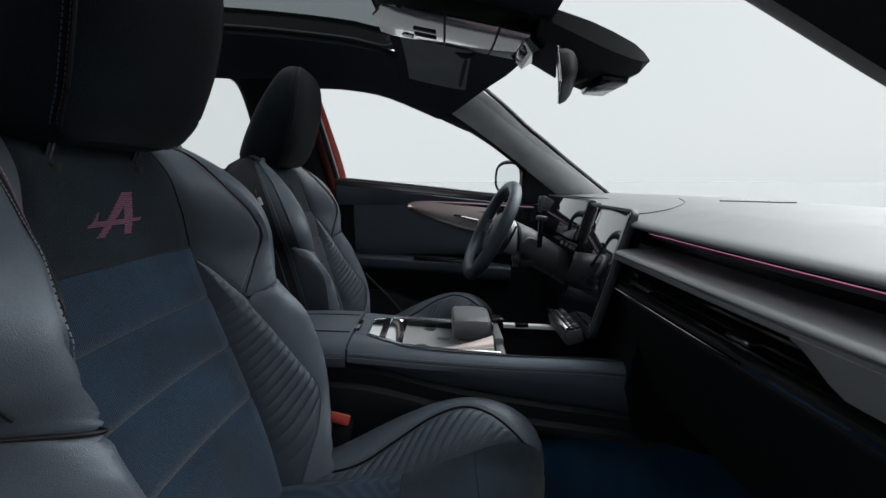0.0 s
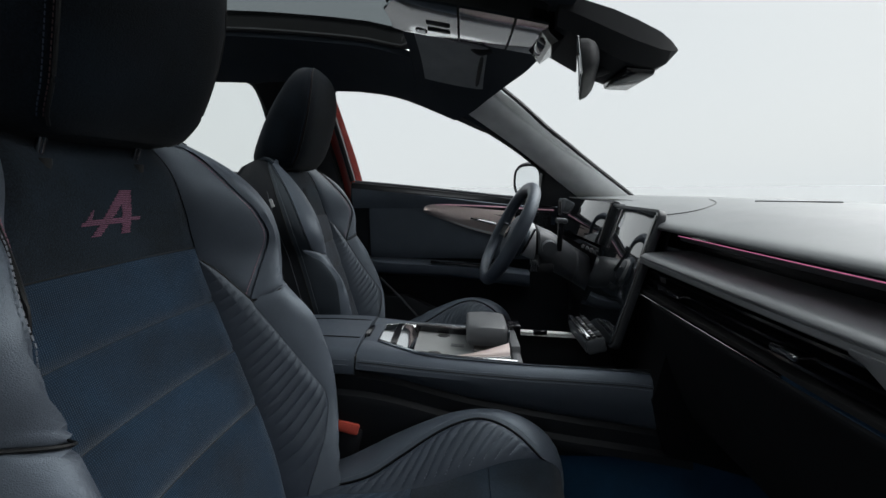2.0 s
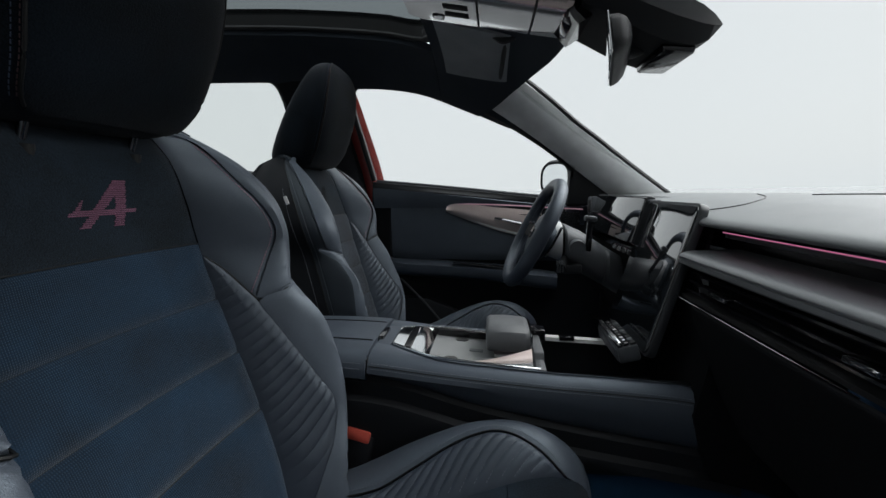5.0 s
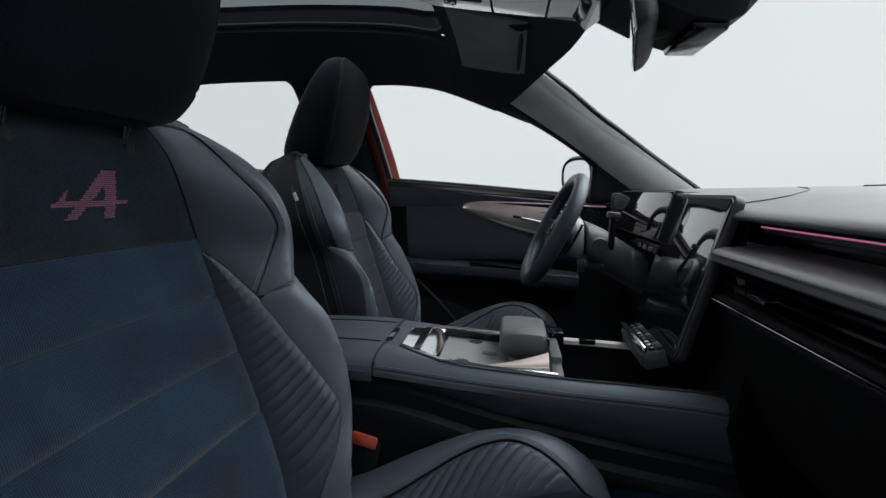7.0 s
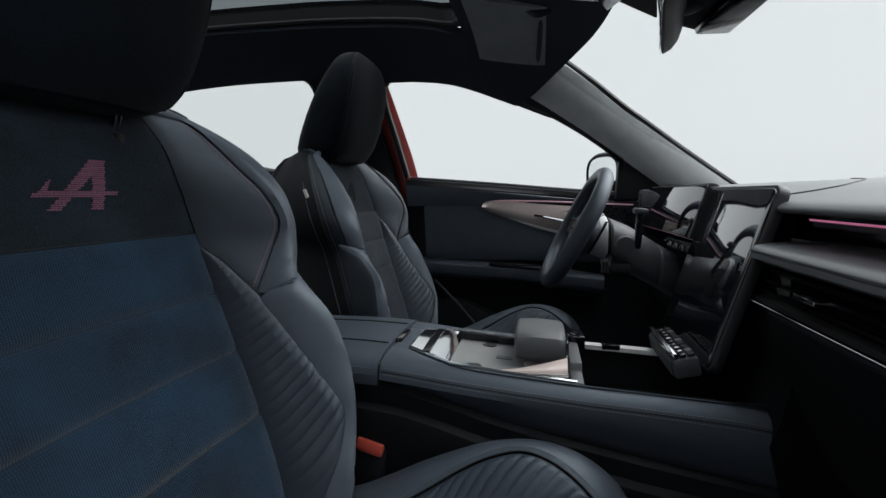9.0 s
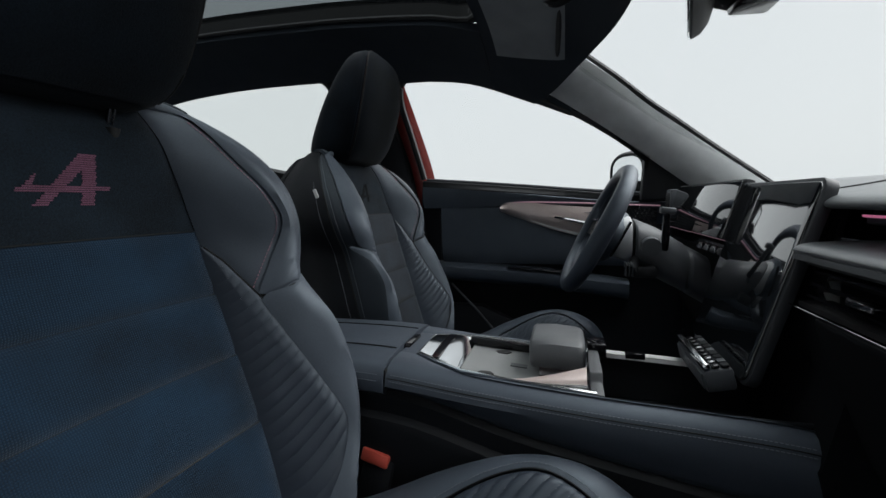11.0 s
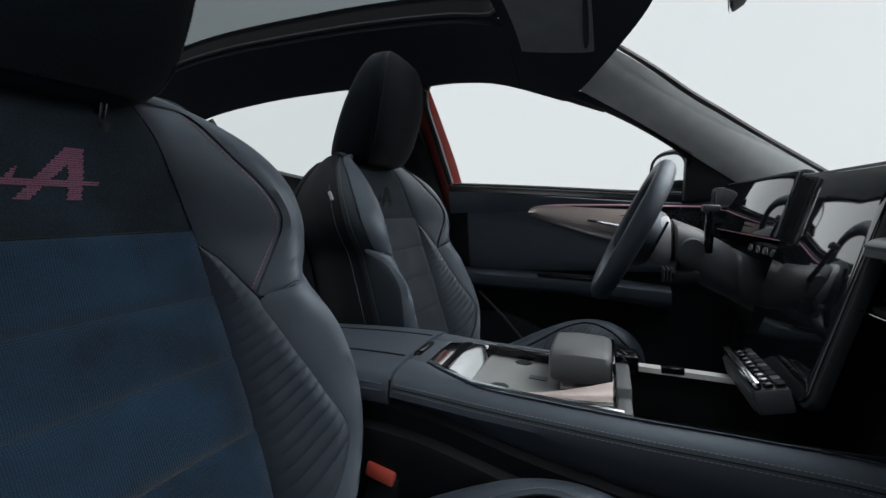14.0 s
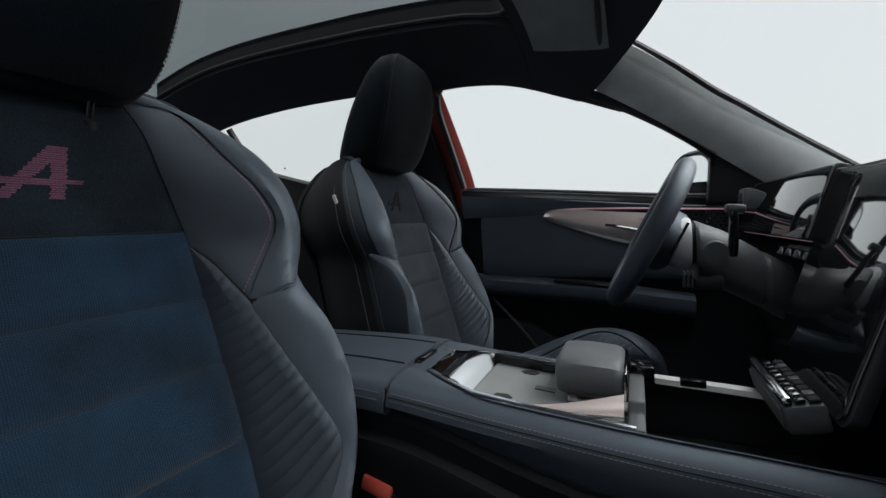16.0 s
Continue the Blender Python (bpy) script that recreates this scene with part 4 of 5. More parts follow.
def make_seat(PY, LEAN, HX, NEAR, EMB, LABEL):
    """A front seat on the middle line PY; LEAN: the backrest's line; HX: how far the headrest is set forward."""


    def back_x(z):
        """The backrest's middle line, leaning back."""
        return tab(LEAN, z)


    def back_w(z):
        """Half width of the backrest."""
        return tab(((0.55, 0.152), (0.60, 0.168), (0.645, 0.193), (0.68, 0.222), (0.717, 0.243), (0.78, 0.257), (0.86, 0.250), (0.915, 0.246), (0.95, 0.262), (0.985, 0.268), (1.03, 0.255), (1.07, 0.228), (1.105, 0.188), (1.130, 0.140), (1.142, 0.09)), z)


    BULGE = ((0.55, 0.060), (0.62, 0.075), (0.69, 0.086), (0.78, 0.098), (0.86, 0.100), (0.915, 0.097), (0.96, 0.102), (1.00, 0.098), (1.05, 0.075), (1.10, 0.038), (1.142, 0.008))


    def back_pt(w, z, lift=0.0):
        a = abs(w)
        hw = back_w(z)
        wc = inner_seam(z)
        if a <= wc:
            b = -0.010 * (1 - (a / wc) ** 2)
        else:
            u = (a - wc) / max(1e-4, hw - wc)
            s = 1 - (1 - u / 0.8) ** 1.15 if u < 0.8 else 1 - 0.5 * ((u - 0.8) / 0.2) ** 2
            s_up = 1 - (1 - u / 0.8) ** 1.15 if u < 0.60 else 0.797 + 0.03 * (u - 0.6) / 0.4 - 0.32 * ((u - 0.60) / 0.40) ** 2
            k = min(1.0, max(0.0, (z - 0.84) / 0.09))
            s += (s_up - s) * k * k * (3 - 2 * k)
            b = tab(BULGE, z) * s * (1 + NEAR * tab(((0.60, 0.6), (0.75, 0.9), (0.90, 1.0), (1.00, 0.95), (1.08, 0.3), (1.13, 0.0)), z) if w < 0 else (tab(((0.70, 1.0), (0.85, 0.74), (1.00, 0.86), (1.10, 1.0)), z) if PY > 0 else 1.0))
        return Vector((back_x(z) + b + lift, PY + w, z))


    def inner_seam(z):
        return min(tab(((0.55, 0.118), (0.60, 0.130), (0.65, 0.142), (0.72, 0.148), (0.80, 0.150), (0.90, 0.150), (0.96, 0.146), (0.984, 0.139), (1.05, 0.113), (1.10, 0.100), (1.125, 0.094)), z), back_w(z) * 0.78)


    def rib_top(z):
        """The slanting seam over the ribs, from the middle panel out to the notch."""
        return tab(((0.893, 0.178), (0.915, 0.170), (0.942, 0.160), (0.962, 0.1470)), z)


    def shoulder_seam(z):
        return tab(((0.893, 0.178), (0.915, 0.186), (0.955, 0.204), (0.978, 0.211), (1.002, 0.209), (1.035, 0.192), (1.072, 0.166), (1.11, 0.146), (1.125, 0.135)), z)


    def rib_seam(z):
        return tab(((0.56, 0.128), (0.60, 0.144), (0.64, 0.168), (0.68, 0.198), (0.717, 0.215), (0.773, 0.207), (0.826, 0.194), (0.893, 0.178)), z)


    def notch_line(z):
        return tab(((0.893, 0.178), (0.925, back_w(0.925))), z)


    def patch(zs, inner, outer, side, cols, lift, groove=0.0035, ribs=False):
        """One upholstered piece between two seams: puffed up, and drawn down into the seams."""
        rows = []
        for k, z in enumerate(zs):
            a, c = inner(z), outer(z)
            row = []
            for t in steps(0, 1, cols):
                w = a + (c - a) * t
                edge = min(t, 1 - t) * abs(c - a)
                edge = min(edge, min(z - zs[0], zs[-1] - z) if zs[0] < zs[-1] else min(z - zs[-1], zs[0] - z))
                d = lift - groove * math.exp(-max(0, edge) / 0.0045)
                if ribs:
                    ph = (z - 1.0 * w) / RIB
                    d += 0.0048 * abs(math.sin(math.pi * ph)) ** 0.42 * min(1, max(0, edge) / 0.014) - 0.002
                p = back_pt(side * w, z, d)
                row.append(p)
            rows.append(row)
        return sheet(rows, 0.004)


    seat = thing("front_seat", (-0.20, PY, FLOOR), LABEL, "car seat", "front seats")
    zsA = steps(0.9835, 1.125, 16)
    part("upper_panel", patch(zsA, lambda z: -inner_seam(z), inner_seam, 1, 24, 0.003), SUEDE, seat, "black suede upper panel")
    for z0, z1, m in ((0.9005, 0.9815, 10), (0.8215, 0.8995, 10), (0.735, 0.8205, 10), (0.56, 0.734, 14)):
        part("middle_panel", patch(steps(z0, z1, m), lambda z: -inner_seam(z), inner_seam, 1, 24, 0.004, 0.0075), FABRIC if PY < 0 else CHARCOAL, seat, "navy woven middle panel" if PY < 0 else "charcoal suede middle panel")
    for side in (1, -1):
        INBOARD = PY > 0 and side < 0
        part("shoulder_panel", patch(steps(0.894, 1.128, 26), lambda z: rib_top(z) if z < 0.962 else inner_seam(z) + 0.0005, shoulder_seam, side, 10, 0.004), LEATHER, seat, "smooth black leather shoulder")
        part("ribbed_panel", patch(steps(0.56, 0.961, 280), lambda z: inner_seam(z) + 0.0005, lambda z: rib_seam(z) if z < 0.893 else rib_top(z), side, 40, 0.003, 0.003, True), LEATHER_SOFT, seat, "ribbed black leather panel")
        def ub_in(z):
            return shoulder_seam(z) if z < 1.125 else back_w(z) * 0.72

        def ub_out(z):
            return notch_line(z) if z < 0.925 else back_w(z)

        def lb_in(z):
            return rib_seam(z) if z < 0.893 else notch_line(z)
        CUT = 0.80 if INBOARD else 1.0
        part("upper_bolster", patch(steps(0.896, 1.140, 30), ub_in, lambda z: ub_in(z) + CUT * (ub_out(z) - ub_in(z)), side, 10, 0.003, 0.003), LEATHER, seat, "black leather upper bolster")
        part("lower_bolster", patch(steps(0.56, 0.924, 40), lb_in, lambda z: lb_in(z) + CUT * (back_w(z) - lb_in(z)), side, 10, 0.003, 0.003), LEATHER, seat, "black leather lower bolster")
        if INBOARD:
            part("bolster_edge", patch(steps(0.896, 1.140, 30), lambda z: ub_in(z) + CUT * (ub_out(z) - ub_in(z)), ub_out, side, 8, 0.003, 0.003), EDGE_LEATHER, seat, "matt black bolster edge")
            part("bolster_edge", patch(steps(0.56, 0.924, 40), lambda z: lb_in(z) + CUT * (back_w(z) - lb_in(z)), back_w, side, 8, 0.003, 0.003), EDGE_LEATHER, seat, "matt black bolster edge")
            for k in (CUT - 0.10, CUT + 0.05):
                part("stitching", stitches([back_pt(side * (lb_in(z) + k * (back_w(z) - lb_in(z)) if z < 0.91 else ub_in(z) + k * (ub_out(z) - ub_in(z))), z, 0.0040) for z in steps(0.60, 1.12, 90)]), THREAD, seat, "grey double stitches")
        # flank from the bolster's edge round to the back
        SPLIT = 0.75 if PY < 0 else 0.08
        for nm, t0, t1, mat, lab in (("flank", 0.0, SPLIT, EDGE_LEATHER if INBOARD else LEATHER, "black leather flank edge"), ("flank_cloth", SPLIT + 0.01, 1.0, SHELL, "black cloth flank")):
            rows = []
            for z in steps(0.56, 1.140, 60):
                hw, p = back_w(z), back_pt(side * back_w(z), z, 0.0)
                xb = back_x(z) - 0.11 + 0.05 * max(0, (z - 1.0) / 0.14) ** 2
                r = []
                for k in steps(t0, t1, 6):
                    r.append(Vector((p.x + (xb - p.x) * k, PY + side * (hw + 0.012 * math.sin(math.pi * min(1, k * 1.3)) - 0.030 * k * k), z + 0.004 * math.sin(math.pi * k))))
                rows.append(r)
            part(nm, sheet(rows, 0.004), mat, seat, lab)
        def edge_line(k, lift):
            out = []
            for z in steps(0.60, 1.12, 50):
                hw, p = back_w(z), back_pt(side * back_w(z), z, 0.0)
                xb = back_x(z) - 0.11 + 0.05 * max(0, (z - 1.0) / 0.14) ** 2
                out.append(Vector((p.x + (xb - p.x) * k, PY + side * (hw + lift + 0.012 * math.sin(math.pi * min(1, k * 1.3)) - 0.030 * k * k), z)))
            return out
        part("piping", tube(edge_line(SPLIT + 0.005, 0.001), 0.0016, 6), PIPING, seat)
        part("stitching", stitches(edge_line(SPLIT - 0.05, 0.0012)), THREAD_DARK, seat)
        part("stitching", stitches(edge_line(SPLIT + 0.12, 0.0012)), THREAD_DARK, seat)
        # piping and stitches
        part("piping", tube([back_pt(side * (shoulder_seam(z)), z, 0.0030) for z in steps(0.895, 1.122, 40)], 0.0016, 6), PIPING, seat)
        part("piping", tube([back_pt(side * rib_seam(z), z, 0.0026) for z in steps(0.57, 0.893, 50)], 0.0015, 6), PIPING, seat)
        part("piping", tube([back_pt(side * (rib_top(z)), z, 0.0026) for z in steps(0.893, 0.962, 14)], 0.0015, 6), PIPING, seat)
        part("piping", tube([back_pt(side * (back_w(z) - 0.012), z, 0.0035) for z in steps(0.935, 1.125, 34)], 0.0013, 6), PIPING, seat)
        part("stitching", stitches([back_pt(side * (shoulder_seam(z) - 0.008), z, 0.0046) for z in steps(0.905, 1.118, 60)]), THREAD_PINK, seat, "dull pink stitches")
        part("stitching", stitches([back_pt(side * (shoulder_seam(z) + 0.007), z, 0.0042) for z in steps(0.925, 1.10, 60)]), THREAD_DARK if PY < 0 and side < 0 else THREAD, seat)
        if PY > 0 or side > 0:
            part("stitching", stitches([back_pt(side * w, 0.902 + 0.028 * (w - 0.184) / 0.062, 0.0042) for w in steps(0.186, 0.240, 12)]), THREAD_DARK, seat)
        part("piping", tube([back_pt(side * w, 0.893 + 0.032 * (w - 0.178) / (back_w(0.925) - 0.178), 0.003) for w in steps(0.178, 0.244, 12)], 0.0014, 6), PIPING, seat)
        bm = mesh()
        for k in range(52):
            c0 = RIB * (20 + k)
            pts = []
            for w in steps(inner_seam(0.75) + 0.006, 0.224, 12):
                z = c0 + 1.0 * w
                lim = rib_seam(z) if z < 0.893 else (rib_top(z) if z < 0.962 else 0)
                if 0.575 < z < 0.955 and w < lim - 0.006:
                    pts.append(back_pt(side * w, z, 0.0024))
            if len(pts) > 2:
                stitches(pts, 0.0032, 0.0022, 0.0005, bm)
        part("stitching", bm, THREAD_DARK, seat, "dark grey rib stitches")
    # back shell and top
    rows = []
    for z in steps(0.56, 1.140, 30):
        hw = back_w(z) - 0.020
        xb = back_x(z) - 0.11 + 0.05 * max(0, (z - 1.0) / 0.14) ** 2
        rows.append([(xb - 0.012 * (1 - t * t), PY + hw * t, z) for t in steps(-1, 1, 16)])
    part("back_shell", sheet(rows, 0.008), SHELL, seat, "black cloth back shell")
    part("top_roll", sheet([[Vector((back_pt(back_w(1.125) * 0.9 * t, 1.125).x * (1 - k) + (back_x(1.14) - 0.06) * k, PY + 0.150 * t * (1 - 0.25 * k), 1.130 + 0.020 * math.sin(math.pi * min(1, k * 1.1 + 0.1)) - 0.006 * t * t)) for t in steps(-1, 1, 16)] for k in steps(0, 1, 8)], 0.006), SUEDE, seat, "black suede top edge")
    bm = mesh()
    for z in (0.9825, 0.900, 0.821, 0.7345):
        bm = tube([back_pt(inner_seam(z) * t, z, 0.0004) for t in steps(-0.99, 0.99, 24)], 0.0014, 5, bm=bm)
    part("panel_seam", bm, PIPING, seat)
    # label on the flank
    part("side_label", box(-0.414, -0.407, PY - 0.2735, PY - 0.2700, 1.026, 1.044, 0.0008, 1, turn=Matrix.Rotation(radians(-20), 4, "Y")), WHITE_MARK, seat, "small pale fabric label")


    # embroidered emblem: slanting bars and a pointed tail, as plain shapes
    def inside(poly, u, v):
        hit = False
        for (u0, v0), (u1, v1) in zip(poly, poly[1:] + poly[:1]):
            if (v0 > v) != (v1 > v) and u < (u1 - u0) * (v - v0) / (v1 - v0) + u0:
                hit = not hit
        return hit
    bars = [
        [(0.16, 0.00), (0.30, 0.00), (0.86, 0.86), (0.68, 0.86)],
        [(0.70, 0.86), (0.86, 0.86), (0.80, 0.00), (0.66, 0.00)],
        [(0.00, 0.20), (0.96, 0.24), (1.00, 0.34), (0.04, 0.30)],
        [(0.02, 0.20), (0.18, 0.30), (0.22, 0.52), (0.14, 0.40)],
    ]
    done = set()
    for poly in bars:
        bm = mesh()
        for j in range(24):
            for i in range(46):
                u, v = (i + 0.5 * (j % 2)) / 45, 0.86 * (j + 0.5) / 24
                if (i, j) in done or not inside(poly, u, v):
                    continue
                done.add((i, j))
                w, z = u * 0.080 - 0.036, 1.017 + v * 0.058
                ring = [back_pt(w + dw, z + dz, 0.0033) for dw, dz in ((-0.00078, -0.0007), (0.00078, -0.0007), (0.00078, 0.0007), (-0.00078, 0.0007))]
                loft([ring, [p + Vector((0.0008, 0, 0.0002)) for p in ring]], bm=bm)
        # the driver's emblem stands unlit, so it takes the dark shell colour
        part("emblem_bar", bm, EMB, seat, "dotted pink embroidery" if PY < 0 else "emblem embroidery, darkened as unlit")

    # ---- headrest ----
    def head_pt(a, z, lift=0.0):
        """Outline of the headrest at a height, by the angle a from straight ahead."""
        hw = tab(((1.116, 0.070), (1.120, 0.088), (1.130, 0.103), (1.16, 0.114), (1.24, 0.125), (1.30, 0.122), (1.34, 0.110), (1.362, 0.093), (1.374, 0.070), (1.379, 0.045)), z) + lift
        dp = tab(((1.116, 0.046), (1.120, 0.056), (1.130, 0.064), (1.16, 0.073), (1.25, 0.064), (1.32, 0.046), (1.355, 0.032), (1.372, 0.022), (1.379, 0.014)), z) + lift
        cx = HX + tab(((1.11, -0.494), (1.15, -0.478), (1.25, -0.436), (1.34, -0.402), (1.38, -0.392)), z)
        c, s = math.cos(a), math.sin(a)
        e = 0.45 if c > 0 else 0.6
        return Vector((cx + dp * math.copysign(abs(c) ** e, c), PY + hw * math.copysign(abs(s) ** 0.5, s), z))
    head = part("headrest", loft([[head_pt(a, z, -0.002) for a in steps(0, 2 * math.pi * 39 / 40, 39)] for z in (1.1165, 1.119, 1.124, 1.135, 1.15, 1.17, 1.20, 1.23, 1.26, 1.29, 1.32, 1.34, 1.355, 1.366, 1.374, 1.3785)]), HEAD_SUEDE, seat, "black suede headrest")
    SEAM_A = 0.80
    part("front_pad", sheet([[head_pt(a, z, 0.0015 + 0.002 * math.cos(a * 1.4)) for a in steps(-SEAM_A, SEAM_A, 20)] for z in (1.119, 1.123, 1.13, 1.14, 1.16, 1.19, 1.22, 1.26, 1.30, 1.33, 1.35, 1.362, 1.371, 1.3765)], 0.004), HEAD_SUEDE, head, "black suede front pad")
    for side in (1, -1):
        part("stitching", stitches([head_pt(side * (SEAM_A + 0.05), z, 0.0012) for z in steps(1.13, 1.372, 40)]), THREAD_RED, head, "dull red stitches")
        part("stitching", stitches([head_pt(side * (SEAM_A + 0.14), z, 0.0008) for z in steps(1.13, 1.370, 40)]), THREAD_BLUE, head, "dark blue stitches")
        part("piping", tube([head_pt(side * SEAM_A, z, 0.0018) for z in steps(1.124, 1.376, 40)], 0.0016, 6), PIPING, head)
        part("post", tube([(HX - 0.476, PY + side * 0.058, 1.100), (HX - 0.462, PY + side * 0.058, 1.135)], 0.0042, 10), CHROME_DARK, seat, "chrome headrest post")
        part("post_guide", tube([(HX - 0.474, PY + side * 0.058, 1.086), (HX - 0.473, PY + side * 0.058, 1.098)], 0.008, 10), PIPING, seat, "black post guide")


    # ---- seat cushion ----
    PROF = spl([(-0.33, 0, 0.592), (-0.20, 0, 0.590), (-0.08, 0, 0.601), (0.02, 0, 0.620), (0.095, 0, 0.622), (0.138, 0, 0.608), (0.162, 0, 0.575), (0.167, 0, 0.52), (0.160, 0, 0.46)], 8)
    PL = [0.0]
    for p, q in zip(PROF, PROF[1:]):
        PL.append(PL[-1] + (q - p).length)
    CB = ((0.0, -0.020), (0.08, -0.010), (0.16, 0.012), (0.25, 0.044), (0.36, 0.062), (0.42, 0.058), (0.47, 0.040), (0.52, 0.018), (0.62, 0.006))


    def cush_w(s):
        return tab(((0.0, 0.190), (0.1, 0.215), (0.2, 0.248), (0.40, 0.258), (0.47, 0.248), (0.52, 0.238), (0.62, 0.232)), s)


    def cush_pt(w, s, lift=0.0):
        x, z = float(np.interp(s, PL, [p.x for p in PROF])), float(np.interp(s, PL, [p.z for p in PROF]))
        x2, z2 = float(np.interp(s + 0.012, PL, [p.x for p in PROF])), float(np.interp(s + 0.012, PL, [p.z for p in PROF]))
        x1, z1 = float(np.interp(s - 0.012, PL, [p.x for p in PROF])), float(np.interp(s - 0.012, PL, [p.z for p in PROF]))
        n = Vector((-(z2 - z1), 0, x2 - x1)).normalized()
        a, hw = abs(w), cush_w(s)
        if a <= WC:
            b = -0.008 * (1 - (a / WC) ** 2)
        else:
            u = (a - WC) / (hw - WC)
            b = tab(CB, s) * (math.sin(math.pi / 2 * min(1, u / 0.75)) if u < 0.75 else 1 - 0.5 * ((u - 0.75) / 0.25) ** 2)
        return Vector((x, PY + w, z)) + n * (b + lift)


    def cush_patch(ss, inner, outer, cols, lift, groove=0.003, ribs=False, side=1):
        rows = []
        for s in ss:
            a, c = inner(s), outer(s)
            row = []
            for t in steps(0, 1, cols):
                w = a + (c - a) * t
                edge = max(0, min(min(t, 1 - t) * abs(c - a), s - ss[0], ss[-1] - s))
                d = lift - groove * math.exp(-edge / 0.0035)
                if ribs:
                    d += 0.0042 * abs(math.sin(math.pi * (s - 1.0 * w) / CRIB)) ** 0.40 * min(1, edge / 0.012) - 0.002
                row.append(cush_pt(side * w, s, d))
            rows.append(row)
        return sheet(rows, 0.004)


    def cush_in(s):
        return tab(((0.0, 0.140), (0.24, 0.140), (0.35, 0.149), (0.42, 0.162), (0.462, 0.174), (0.50, 0.19), (0.60, 0.20)), s)

    def cush_seam(s):
        return tab(((0.0, 0.15), (0.10, 0.154), (0.185, 0.164), (0.242, 0.182), (0.294, 0.197), (0.359, 0.211), (0.382, 0.211), (0.404, 0.205), (0.431, 0.192), (0.452, 0.179), (0.462, 0.1745)), s)


    part("cushion_panel", cush_patch(steps(0.0, 0.262, 20), lambda s: -cush_in(s), cush_in, 20, 0.003), FABRIC, seat, "navy woven cushion panel")
    part("cushion_panel", cush_patch(steps(0.263, 0.385, 12), lambda s: -cush_in(s), cush_in, 20, 0.003), SUEDE, seat, "black suede cushion panel")
    part("cushion_panel", cush_patch(steps(0.386, PL[-1], 16), lambda s: -cush_in(s), cush_in, 20, 0.003), SUEDE, seat, "black suede front edge")
    for side in (1, -1):
        part("cushion_ribs", cush_patch(steps(0.02, 0.461, 240), lambda s: cush_in(s) + 0.0005, cush_seam, 34, 0.003, 0.003, True, side), LEATHER_SOFT, seat, "ribbed black leather panel")
        part("cushion_bolster", cush_patch(steps(0.0, PL[-1] - 0.01, 50), lambda s: cush_seam(s) + 0.0005 if s < 0.462 else cush_in(s), cush_w, 10, 0.003, 0.003, False, side), LEATHER, seat, "black leather cushion bolster")
        part("piping", tube([cush_pt(side * cush_seam(s), s, 0.0016) for s in steps(0.03, 0.461, 60)], 0.0011, 6), PIPING, seat)
        part("stitching", stitches([cush_pt(side * (cush_seam(s) + 0.006), s, 0.0040) for s in steps(0.03, 0.455, 70)]), THREAD, seat)
        bm = mesh()
        for k in range(2, 46):
            pts = []
            for w in steps(WC + 0.005, 0.215, 12):
                s = (k - 12) * CRIB + 1.0 * w
                if 0.03 < s < 0.455 and cush_in(s) + 0.004 < w < cush_seam(s) - 0.005:
                    pts.append(cush_pt(side * w, s, 0.0022))
            if len(pts) > 2:
                stitches(pts, 0.0032, 0.0022, 0.0005, bm)
        part("stitching", bm, THREAD_DARK, seat, "dark grey rib stitches")
        rows = []
        for s in steps(0.0, PL[-1] - 0.01, 30):
            p = cush_pt(side * cush_w(s), s)
            rows.append([p, Vector((p.x, p.y + side * 0.006, p.z - 0.03)), Vector((p.x, p.y + side * 0.002, 0.5 * (p.z + 0.44))), Vector((p.x, p.y - side * 0.012, 0.44))])
        part("cushion_side", sheet(rows, 0.004), LEATHER_SOFT, seat, "black leather cushion side")
    part("seat_base", box(-0.32, 0.15, PY - 0.21, PY + 0.21, 0.385, 0.50, 0.02), PLASTIC, seat, "black plastic seat base")
    for side in (1, -1):
        part("rail", box(-0.34, 0.20, PY + side * 0.19 - 0.02, PY + side * 0.19 + 0.02, FLOOR - 0.004, 0.39, 0.005), CHROME_DARK, seat, "steel seat rail")
    return seat


make_seat(-0.367, ((0.55, -0.250), (0.70, -0.298), (0.82, -0.338), (0.90, -0.364), (0.96, -0.379), (1.00, -0.378), (1.04, -0.373), (1.09, -0.378), (1.14, -0.408)), 0.085, 0.64, LOGO, "black leather and suede passenger seat with ribbed bolsters and pink emblem")
make_seat(0.367, ((0.55, -0.305), (0.70, -0.352), (0.82, -0.387), (0.90, -0.410), (0.96, -0.423), (1.00, -0.431), (1.04, -0.438), (1.09, -0.451), (1.14, -0.482)), 0.0, 0.20, SHELL, "black leather and suede driver's seat with ribbed bolsters")

# ---- belt buckles ----
buckle = thing("belt_buckle", (-0.225, -0.098, 0.50), "black seat belt buckle with a red button", "seat belt")
tl = Matrix.Rotation(radians(14), 4, "Y") @ Matrix.Rotation(radians(-6), 4, "X")
part("case", box(-0.228, -0.180, -0.122, -0.084, 0.545, 0.636, 0.006, turn=tl), PLASTIC, buckle, "black plastic case")
part("button", box(-0.222, -0.177, -0.121, -0.087, 0.624, 0.645, 0.004, turn=tl), BUCKLE_RED, buckle, "worn red release button")
part("stalk", box(-0.250, -0.215, -0.108, -0.098, 0.47, 0.57, 0.003, turn=tl), RUBBER, buckle, "black stalk")

# ---- steering wheel and column ----
WX = Matrix.Translation((0.138, 0.367, 0.940)) @ Matrix.Rotation(radians(-63), 4, "Y")
# in the wheel's own frame: x points down the rim's face plane upward, y left, z towards the driver


def wheel(p):
    return WX @ Vector(p)


